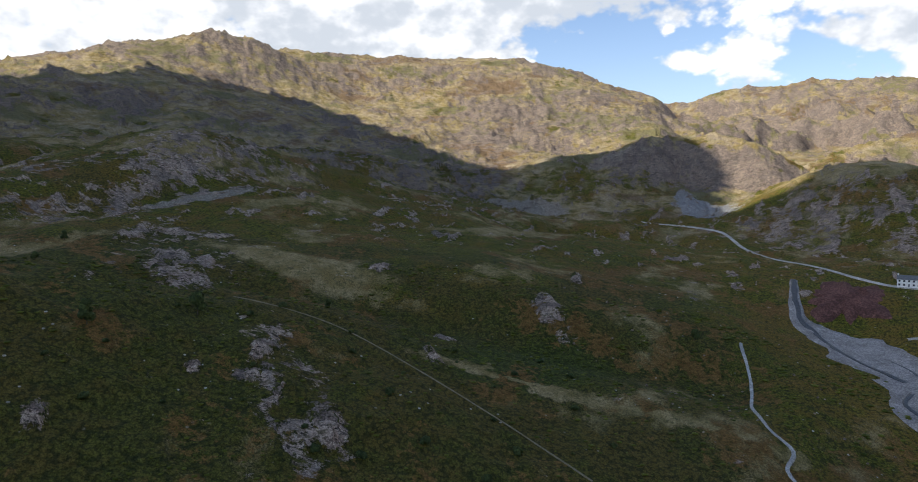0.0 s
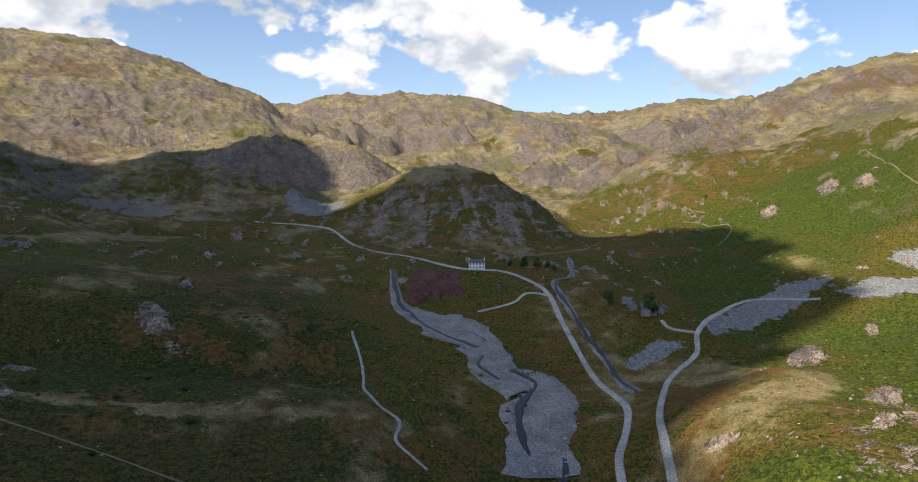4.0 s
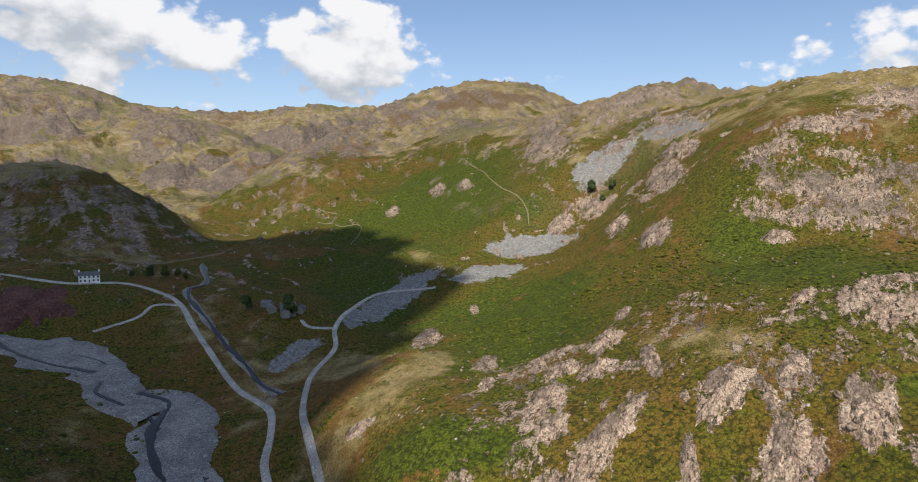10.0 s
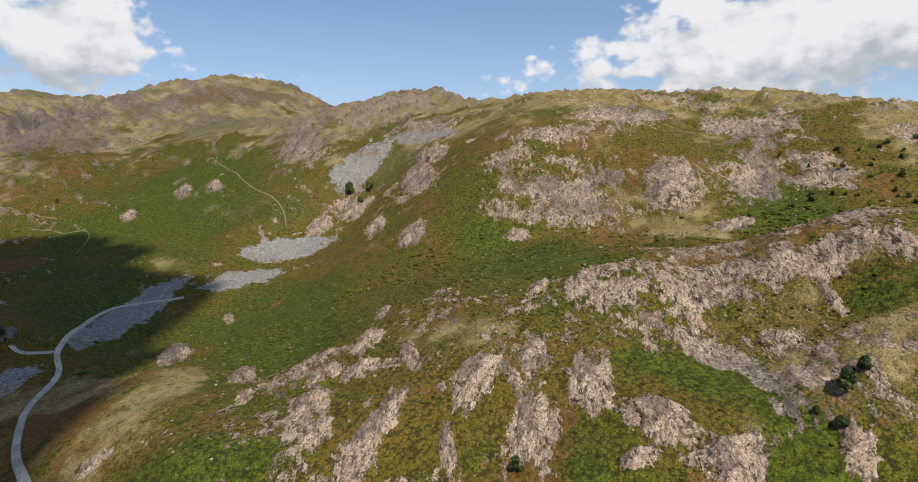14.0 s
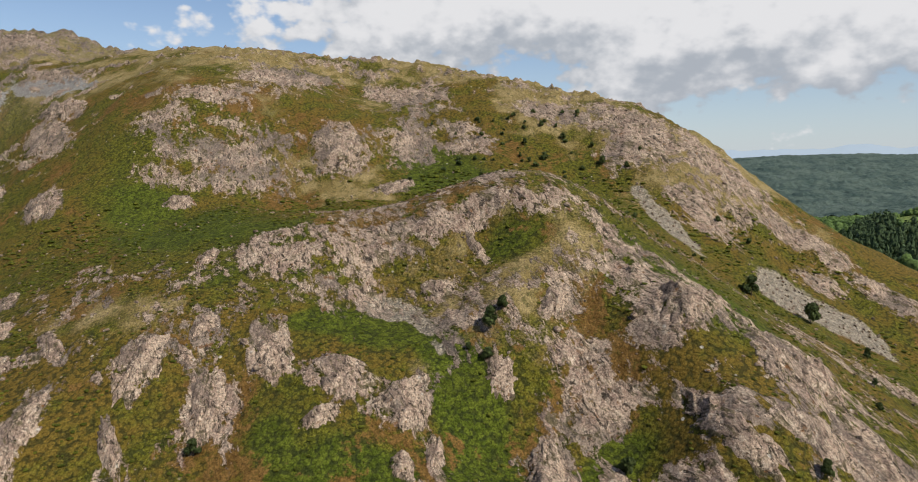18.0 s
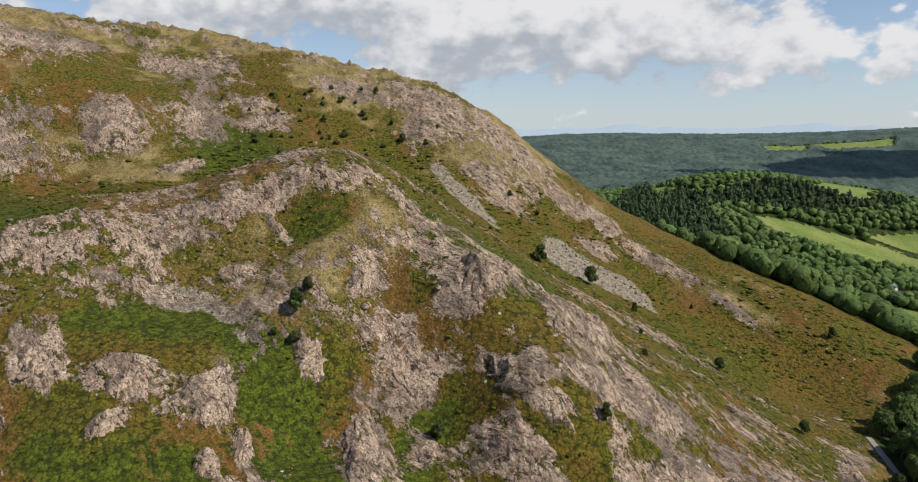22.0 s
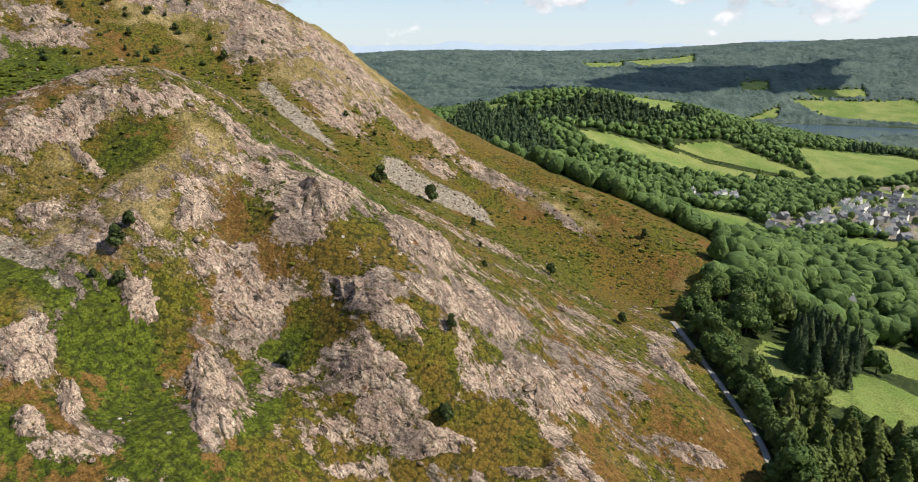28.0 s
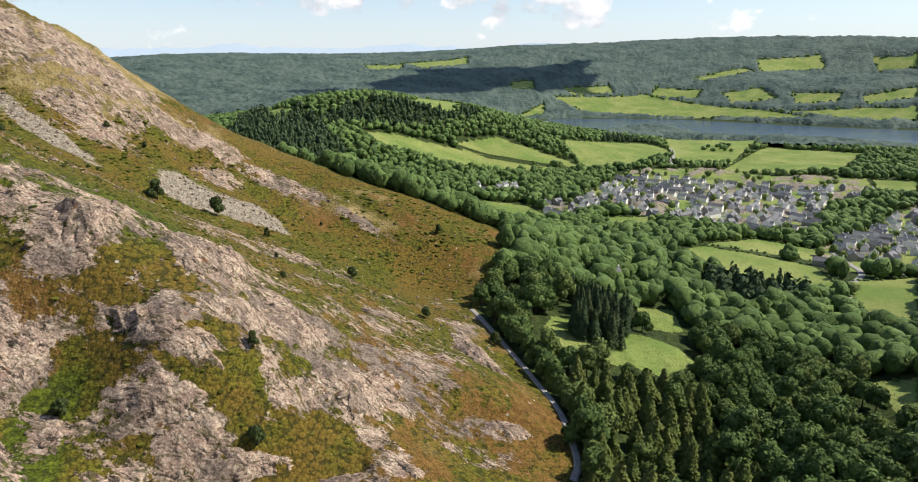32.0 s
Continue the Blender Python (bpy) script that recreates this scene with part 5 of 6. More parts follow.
# ---- trees ----
def clumps(points, normals, size, rng):
    """Small folded leaf clumps at the points: vertices and faces."""
    verts, faces = [], []
    for p, nrm in zip(points, normals):
        nrm = (nrm + Vector([rng.gauss(0, 0.32) for _ in range(3)])).normalized()
        u = nrm.orthogonal().normalized()
        u = (Matrix.Rotation(rng.uniform(0, 6.3), 3, nrm) @ u) * size * rng.uniform(0.6, 1.3)
        v = nrm.cross(u) * rng.uniform(0.6, 1.0)
        k = len(verts)
        verts += [p - u * 0.9, p - v * 0.8 - nrm * size * 0.15, p + u, p + v + nrm * size * 0.2]
        faces += [(k, k + 1, k + 2), (k, k + 2, k + 3)]
    return verts, faces


def core(centre, radius, squash=0.85, fine=2):
    """A rough dark kernel that keeps light from shining through a crown."""
    bm = bmesh.new()
    bmesh.ops.create_icosphere(bm, subdivisions=fine, radius=radius)
    verts = [Vector((v.co.x, v.co.y, v.co.z * squash)) * (1 + 0.36 * noise.noise(v.co * (1.7 / radius) + centre * 3) + 0.30 * noise.noise(v.co * (4.1 / radius) - centre * 2)) + centre for v in bm.verts]
    faces = [[v.index for v in f.verts] for f in bm.faces]
    bm.free()
    return verts, faces


def broad_crown(rng, tall, wide, count, size):
    lobes = []
    for k in range(rng.randint(11, 14)):
        a, up = rng.uniform(0, 6.3), rng.random()
        out = wide * (0.62 - 0.45 * up) * rng.uniform(0.6, 1.05)
        lobes.append((Vector((out * math.cos(a), out * math.sin(a), tall * (0.36 + 0.5 * up))), wide * rng.uniform(0.26, 0.42)))
    verts, faces = [], []
    for c, r in lobes:
        v, f = core(c, r * 0.93, 0.85, 1)
        faces += [[i + len(verts) for i in q] for q in f]
        verts += v
    points, normals = [], []
    while len(points) < count:
        c, r = rng.choice(lobes)
        d = Vector([rng.gauss(0, 1) for _ in range(3)]).normalized()
        p = c + d * r * rng.uniform(0.85, 1.12)
        if any((p - c2).length < r2 * 0.8 for c2, r2 in lobes) or p.z < tall * 0.16:
            continue
        points.append(p)
        normals.append(d)
    v, f = clumps(points, normals, size, rng)
    faces += [[i + len(verts) for i in q] for q in f]
    return verts + v, faces


def fir_crown(rng, tall, wide, count, size):
    verts, faces, points, normals = [], [], [], []
    for k in range(9):
        t = k / 9
        v, f = core(Vector((0, 0, tall * (0.16 + 0.78 * t))), wide * 0.62 * (1 - t) + 0.15, 1.0, 1)
        faces += [[i + len(verts) for i in q] for q in f]
        verts += v
    for k in range(count):
        t = rng.random() ** 1.5
        ring = round(t * 14) / 14
        a = rng.uniform(0, 6.3)
        r = wide * (1 - ring) ** 0.85 * rng.uniform(0.6, 1.0) * (1 + 0.18 * math.sin(3 * a + 5 * ring)) + 0.1
        points.append(Vector((r * math.cos(a), r * math.sin(a), tall * (0.12 + 0.87 * t) - 0.25 * r)))
        normals.append(Vector((math.cos(a), math.sin(a), 0.9)))
    v, f = clumps(points, normals, size, rng)
    faces += [[i + len(verts) for i in q] for q in f]
    return verts + v, faces


def trunk_mesh(rng, tall, thick, limbs):
    bm = bmesh.new()

    def limb(a, b, r0, r1):
        way = b - a
        m = Matrix.Translation((a + b) / 2) @ way.to_track_quat("Z", "Y").to_matrix().to_4x4()
        bmesh.ops.create_cone(bm, segments=7, radius1=r0, radius2=r1, depth=way.length, matrix=m)

    bend = Vector((rng.uniform(-0.3, 0.3), rng.uniform(-0.3, 0.3), tall * 0.4))
    limb(Vector((0, 0, -0.6)), bend, thick, thick * 0.7)
    limb(bend, Vector((0, 0, tall * 0.85)), thick * 0.7, thick * 0.12)
    for k in range(limbs):
        a = 6.3 * k / limbs + rng.uniform(-0.4, 0.4)
        foot = bend * rng.uniform(0.8, 1.1)
        limb(foot, foot + Vector((math.cos(a) * tall * 0.22, math.sin(a) * tall * 0.22, tall * rng.uniform(0.15, 0.3))), thick * 0.4, thick * 0.1)
    return mesh_bm("trunk", bm, BARK)


def tree_kind(name, label, category, crown, leaf, tall, wide, count, size, limbs, seed, group):
    rng = random.Random(seed)
    tree = new(name)
    part("trunk", trunk_mesh(rng, tall, tall * 0.025, limbs), tree)
    part("crown", mesh_from("crown", *crown(rng, tall, wide, count, size), leaf, True), tree)
    return tagged(tree, label, category, group)


BROAD = [tree_kind("broadleaf_tree", label, "tree", broad_crown, LEAF, tall, wide * 1.18, 1000, 0.85, 4, 20 + k, "broadleaf trees of the beck wood")
         for k, (tall, wide, label) in enumerate([(15, 6.8, "spreading dark green broadleaf tree in the wood"), (17, 6.2, "tall dark green broadleaf tree in the wood"),
                                                  (13, 5.8, "rounded mid-green broadleaf tree in the wood"), (18, 7.6, "large oak-like broadleaf tree in the wood")])]
FIRS = [tree_kind("conifer_tree", "tall dark conifer with drooping branches beside the field", "tree", fir_crown, NEEDLE, tall, wide, 900, 0.6, 0, 40 + k, "conifers of the beck wood")
        for k, (tall, wide) in enumerate([(20, 4.3), (18, 4.6), (22, 4.1)])]
THORNS = [tree_kind("hawthorn_bush", "small dark hawthorn bush rooted on the open slope", "bush", broad_crown, THORN, tall, wide, 420, 0.40, 3, 60 + k, "bushes on the open slope")
          for k, (tall, wide) in enumerate([(5.0, 2.6), (4.0, 2.4), (6.0, 2.7)])]
LARCHES = [tree_kind("larch_tree", "soft light green larch in a close plantation", "tree", fir_crown, LARCH, tall, wide, 900, 0.95, 0, 50 + k, "larches of the beck plantation")
           for k, (tall, wide) in enumerate([(15, 5.6), (13, 5.9), (16, 5.3)])]
GORSE = [tree_kind("gorse_bush", "low dark gorse bush among bracken on the shaded slope", "bush", broad_crown, THORN, tall, wide, 160, 0.36, 3, 80 + k, "gorse bushes on the shaded slope")
         for k, (tall, wide) in enumerate([(2.2, 2.6), (1.8, 3.0)])]
JUNIPER = [tree_kind("juniper_bush", "small dark juniper bush between rocks on the steep slope", "bush", broad_crown, THORN, tall, wide, 160, 0.36, 3, 90 + k, "juniper bushes on the steep slope")
           for k, (tall, wide) in enumerate([(2.6, 2.0), (2.2, 2.4)])]
used = set()


def plant(kinds, x, y, z, scale=1.0):
    """Sets a tree of one of the kinds at (x, y), rooted in the ground."""
    k = RNG.randrange(len(kinds))
    m = Matrix.LocRotScale((x, y, z - 0.1), Euler((RNG.uniform(-0.04, 0.04), RNG.uniform(-0.04, 0.04), RNG.uniform(0, 6.3))), (scale * RNG.uniform(0.9, 1.1), scale * RNG.uniform(0.9, 1.1), scale))
    if kinds[k] not in used:
        used.add(kinds[k])
        kinds[k].matrix_basis = m
        return kinds[k]
    return copy_thing(kinds[k], m @ Matrix.Diagonal((1 / kinds[k].scale[0], 1 / kinds[k].scale[1], 1 / kinds[k].scale[2], 1)))


def scatter(az0, az1, r0, r1, gap, seed):
    """Jittered places on rings about the valley, gap metres apart."""
    rng = np.random.default_rng(seed)
    out = []
    r = r0
    while r < r1:
        n = max(1, int(radians(az1 - az0) * r / gap))
        a = np.radians(az0 + (az1 - az0) * (np.arange(n) + rng.uniform(0, 1, n)) / n)
        rr = r + rng.uniform(-0.45, 0.45, n) * gap
        out.append(np.column_stack([rr * np.sin(a), rr * np.cos(a)]))
        r += gap
    return np.vstack(out)


def wooded(p, least=0.5):
    x, y = p[:, 0].copy(), p[:, 1].copy()
    z0 = base_height(x, y)
    c = covers(x, y, z0)
    ok = (c["wood"] > least) & (z0 > 46)
    for dx, dy in ((7, 0), (-7, 0), (0, 7), (0, -11)):
        ok &= covers(x + dx, y + dy, z0)["field"] < 0.5
    for line, wide in (EAST_LANE, VILLAGE_LANE, FIELD_LANE):
        ok &= along(x, y, line) > wide / 2 + 2.2
    return p[ok]


near_wood = wooded(scatter(160, 208, 168, 395, 9.0, 3))
near_wood = near_wood[np.argsort(np.hypot(near_wood[:, 0], near_wood[:, 1]))]
planted = near_wood[:290]
stands = inside(planted[:, 0], planted[:, 1], FIR_STANDS, 2.0) > 0.45
for (x, y), z, stand in zip(planted, height(planted[:, 0], planted[:, 1]), stands):
    larch = within(np.array([x]), np.array([y]), LARCH_STAND)[0]
    plant(FIRS if stand else LARCHES if larch and RNG.random() < 0.85 else BROAD, x, y, z, RNG.uniform(0.7, 1.08) * (0.9 if stand else 1))

grove = scatter(176, 186, 292, 345, 6.5, 15)
grove = grove[within(grove[:, 0], grove[:, 1], [(14, -297), (9, -345), (-19, -340), (-15, -296)])]
for (x, y), z in zip(grove, height(grove[:, 0], grove[:, 1])):
    plant(FIRS, x, y, z, RNG.uniform(0.8, 1.0))
verge = smooth_line(EAST_LANE[0], 7.5)[:, :2]
verge = np.column_stack([verge[:, 0] - 6.0, verge[:, 1] - 2.5])
for (x, y), z in zip(verge, height(verge[:, 0], verge[:, 1])):
    if y > -275:
        plant(BROAD, x, y, z, RNG.uniform(0.62, 0.85))

for (x, y, tall), z in zip(BUSHES, height([b[0] for b in BUSHES], [b[1] for b in BUSHES])):
    plant(THORNS, x, y, z, tall / 5.0)


scrub = scatter(-40, 16, 190, 345, 21, 33)
scrub = scrub[np.random.rand(len(scrub)) < 0.5][:120]
for (x, y), z in zip(scrub, height(scrub[:, 0], scrub[:, 1])):
    plant(GORSE, x, y, z, RNG.uniform(0.45, 1.1))

slope = scatter(112, 144, 330, 480, 10, 35)
slope = slope[(np.random.rand(len(slope)) < 0.8) & (fbm(slope[:, 0], slope[:, 1], 55, 3, 87) > 0.12) & (base_height(slope[:, 0], slope[:, 1]) > 195)][:110]
for (x, y), z in zip(slope, height(slope[:, 0], slope[:, 1])):
    plant(JUNIPER, x, y, z, RNG.uniform(0.35, 1.3))


# ---- bracken and heather clumps, loose stones: too many to count ----
def strewn(name, places, tall, wide, count, material, label, category, seed, sunk=0.3):
    """Low clumps or stones in one sheet, sitting on the ground."""
    rng = np.random.default_rng(seed)
    z = height(places[:, 0], places[:, 1])
    far = np.hypot(places[:, 0], places[:, 1])
    allv, allf, base = [], [], 0
    for k in range(6):
        verts, faces = small_crown(seed + k, count)
        verts = verts - np.array([0, 0, sunk])
        p, zz = places[k::6], z[k::6]
        n = len(p)
        grow = np.clip(far[k::6] / 260, 0.8, 1.8) * rng.uniform(0.5, 1.4, n) ** 1.3
        a = rng.uniform(0, 6.3, n)
        x = verts[None, :, 0] * np.cos(a)[:, None] - verts[None, :, 1] * np.sin(a)[:, None]
        y = verts[None, :, 0] * np.sin(a)[:, None] + verts[None, :, 1] * np.cos(a)[:, None]
        g = grow[:, None]
        allv.append(np.stack([x * wide * g + p[:, :1], y * wide * g * rng.uniform(0.6, 1.0, n)[:, None] + p[:, 1:2], verts[None, :, 2] * tall * g + zz[:, None]], -1).reshape(-1, 3))
        allf.append((faces[None] + (np.arange(n) * len(verts))[:, None, None]).reshape(-1, 3) + base)
        base += n * len(verts)
    me = mesh_from(name, np.vstack(allv).tolist(), np.vstack(allf).tolist(), material)
    return tagged(new(name, me), label, category, kind="stuff")


# ---- far woods: real crowns joined in one sheet, too many to count ----
def small_crown(seed, count, fir=False, fine=1):
    rng = random.Random(seed)
    verts, faces = core(Vector((seed * 1.7, seed * 0.9, 0)), 0.47, 1.1, fine)
    verts = [v - Vector((seed * 1.7, seed * 0.9, -0.5)) for v in verts]
    if fir:
        verts = [Vector((v.x * (1.25 - v.z), v.y * (1.25 - v.z), v.z)) for v in verts]
    points, normals = [], []
    for _ in range(count):
        d = Vector([rng.gauss(0, 1) for _ in range(3)]).normalized()
        d.z = abs(d.z) * 0.9 - 0.15
        k = (1.05 - 0.9 * max(0, d.z)) if fir else 1.0
        points.append(Vector((d.x * 0.48 * k, d.y * 0.48 * k, 0.52 + d.z * (0.75 if fir else 0.46) + rng.uniform(-0.05, 0.05))))
        normals.append(d)
    v, f = clumps(points, normals, 0.13 if count > 40 else 0.17, rng)
    faces = faces + [[i + len(verts) for i in q] for q in f]
    return np.array([tuple(v) for v in verts + v]), np.array([tuple(q) for q in faces])


def far_wood(name, places, tall, wide, count, material, label, seed, fir=False, fine=1):
    rng = np.random.default_rng(seed)
    z = height(places[:, 0], places[:, 1])
    kinds = [small_crown(seed + k, count, fir, fine) for k in range(5)]
    allv, allf, base = [], [], 0
    for k, (verts, faces) in enumerate(kinds):
        mine = np.arange(len(places)) % 5 == k
        p, zz = places[mine], z[mine]
        n = len(p)
        a, s, h = rng.uniform(0, 6.3, n), wide * rng.uniform(0.65, 1.35, n), tall * rng.uniform(0.65, 1.3, n)
        x = verts[None, :, 0] * np.cos(a)[:, None] - verts[None, :, 1] * np.sin(a)[:, None]
        y = verts[None, :, 0] * np.sin(a)[:, None] + verts[None, :, 1] * np.cos(a)[:, None]
        pts = np.stack([x * s[:, None] + p[:, :1], y * s[:, None] + p[:, 1:2], verts[None, :, 2] * h[:, None] + zz[:, None] - 0.3], -1)
        allv.append(pts.reshape(-1, 3))
        allf.append((faces[None] + (np.arange(n) * len(verts))[:, None, None]).reshape(-1, 3) + base)
        base += n * len(verts)
    verts, faces = np.vstack(allv), np.vstack(allf)
    me = bpy.data.meshes.new(name)
    me.vertices.add(len(verts))
    me.vertices.foreach_set("co", verts.astype(np.float32).ravel())
    me.loops.add(faces.size)
    me.loops.foreach_set("vertex_index", faces.astype(np.int32).ravel())
    me.polygons.add(len(faces))
    me.polygons.foreach_set("loop_start", np.arange(0, faces.size, 3, dtype=np.int32))
    me.update(calc_edges=True)
    me.materials.append(material)
    return tagged(new(name, me), label, "wood", kind="stuff")


spots = np.vstack([scatter(-40, 60, 175, 420, 3.9, 71), scatter(60, 170, 160, 420, 3.1, 72)])
cov = covers(spots[:, 0], spots[:, 1], base_height(spots[:, 0], spots[:, 1]))
chance = np.random.rand(len(spots))
patchy = fbm(spots[:, 0], spots[:, 1], 22, 4, 73) > -0.15
open_land = (cov["wood"] + cov["field"] < 0.2) & (cov["scree"] < 0.35)
for line, wide in LEVEL:
    open_land &= along(spots[:, 0], spots[:, 1], line) > wide * 0.7 + 1.5
ferny = open_land & patchy & (cov["rock"] < 0.5) & (cov["dry"] < 0.5) & (cov["rust"] < 0.5) & (chance < 0.55)
strewn("bracken_clumps", spots[ferny][:13000], 0.6, 2.0, 3, FROND, "low green and russet bracken clumps on the slopes", "bracken", 250)
stony = (cov["wood"] + cov["field"] < 0.2) & (spots[:, 0] > 60) & ((cov["rock"] > 0.42) & (chance > 0.62) | (cov["scree"] > 0.4) & (chance > 0.4) | (chance > 0.965))
strewn("loose_stones", spots[stony][:7000], 0.7, 1.0, 0, ROCK, "broken pale stones strewn over crags and screes", "stones", 270)

mid_wood = np.vstack([near_wood[290:], wooded(scatter(134, 208, 395, 900, 9.5, 4)), wooded(scatter(134, 208, 900, 1650, 12.5, 5))])
stand = inside(mid_wood[:, 0], mid_wood[:, 1], FIR_STANDS, 2.0) + 0.5 * fbm(mid_wood[:, 0], mid_wood[:, 1], 240, 2, 77) > 0.52
close = np.hypot(mid_wood[:, 0], mid_wood[:, 1]) < 620
far_wood("broadleaf_wood", mid_wood[~stand & close], 13, 13, 70, LEAF, "dense dark green broadleaf wood on the valley floor", 100, False, 2)
far_wood("broadleaf_wood", mid_wood[~stand & ~close], 12, 14, 14, LEAF, "dark green broadleaf wood between fields and village", 115)
far_wood("conifer_wood", mid_wood[stand], 14, 11, 16, NEEDLE, "dark conifer plantation on the low hill", 130, True)


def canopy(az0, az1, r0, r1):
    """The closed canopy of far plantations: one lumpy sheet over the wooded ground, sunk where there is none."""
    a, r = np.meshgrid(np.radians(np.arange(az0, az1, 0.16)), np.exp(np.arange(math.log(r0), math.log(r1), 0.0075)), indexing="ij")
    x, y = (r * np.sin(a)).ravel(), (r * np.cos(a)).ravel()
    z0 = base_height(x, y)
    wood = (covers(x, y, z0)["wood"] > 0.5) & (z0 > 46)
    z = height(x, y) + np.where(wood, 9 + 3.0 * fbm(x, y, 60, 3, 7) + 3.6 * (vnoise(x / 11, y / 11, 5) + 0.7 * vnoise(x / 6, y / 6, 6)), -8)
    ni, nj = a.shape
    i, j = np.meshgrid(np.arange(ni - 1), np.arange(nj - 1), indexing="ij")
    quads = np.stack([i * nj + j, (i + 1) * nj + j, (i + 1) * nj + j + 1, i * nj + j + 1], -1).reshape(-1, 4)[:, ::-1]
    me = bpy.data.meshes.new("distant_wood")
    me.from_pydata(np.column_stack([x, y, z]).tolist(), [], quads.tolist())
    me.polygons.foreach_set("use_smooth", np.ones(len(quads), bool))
    me.materials.append(HAZED_WOOD)
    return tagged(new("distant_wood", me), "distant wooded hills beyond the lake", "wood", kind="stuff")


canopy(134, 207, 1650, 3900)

# hedges and field trees
rows = []
for outline in MEADOWS[2:15]:
    for a, b in zip(outline, outline[1:] + outline[:1]):
        n = int(math.dist(a, b) / 5)
        t = (np.arange(n) + np.random.rand(n) * 0.6) / max(n, 1)
        keep = np.random.rand(n) < 0.75
        rows.append((np.array(a) + (np.array(b) - np.array(a)) * t[:, None])[keep])
hedges = np.vstack(rows)
far_wood("hedge", hedges + np.random.randn(*hedges.shape) * 0.5, 2.2, 3.2, 9, LEAF, "clipped and gappy green hedges between fields", 190)
rows = [np.array(a) + (np.array(b) - np.array(a)) * np.random.rand(max(2, int(math.dist(a, b) / 16)), 1) for o in MEADOWS[14:] for a, b in zip(o, o[1:] + o[:1])]
rows = np.vstack(rows) + np.random.randn(sum(len(r) for r in rows), 2) * 4
far_wood("field_trees", rows[base_height(rows[:, 0], rows[:, 1]) > 46.5], 8, 11, 8, LEAF, "scattered trees between the distant fields", 230)
lone = hedges[np.random.rand(len(hedges)) < 0.05]
town = scatter(168, 208, 560, 1250, 26, 9)
town = town[np.any([within(town[:, 0], town[:, 1], o) for o in VILLAGE], axis=0)]
far_wood("garden_trees", np.vstack([lone, town[np.random.rand(len(town)) < 0.55]]), 9, 9, 24, LEAF, "round green trees between houses and along hedges", 210)


# ---- houses ----
def gabled(bm, wide, deep, eaves, ridge):
    """Four walls with gables, the ridge along x."""
    w, d = wide / 2, deep / 2
    v = [bm.verts.new(p) for p in ((-w, -d, -1.5), (w, -d, -1.5), (w, d, -1.5), (-w, d, -1.5), (-w, -d, eaves), (w, -d, eaves), (w, d, eaves), (-w, d, eaves), (-w, 0, ridge), (w, 0, ridge))]
    for f in ((0, 1, 5, 4), (2, 3, 7, 6), (1, 2, 6, 9, 5), (3, 0, 4, 8, 7), (3, 2, 1, 0)):
        bm.faces.new([v[i] for i in f])


def roof_mesh(wide, deep, eaves, ridge):
    """Two slabs with overhang and a ridge cap."""
    bm = bmesh.new()
    rise = math.atan2(ridge - eaves, deep / 2)
    run = math.hypot(ridge - eaves, deep / 2) + 0.35
    for s in (-1, 1):
        m = Matrix.Translation((0, 0, ridge + 0.14)) @ Matrix.Rotation(-s * rise, 4, "X") @ Matrix.Translation((0, s * run / 2, 0))
        made = bmesh.ops.create_cube(bm, size=1.0, matrix=m @ Matrix.Diagonal((wide + 0.6, run, 0.16, 1)))
    box(bm, 0, 0, ridge + 0.12, wide + 0.6, 0.34, 0.2)
    return mesh_bm("roof", bm, SLATE)


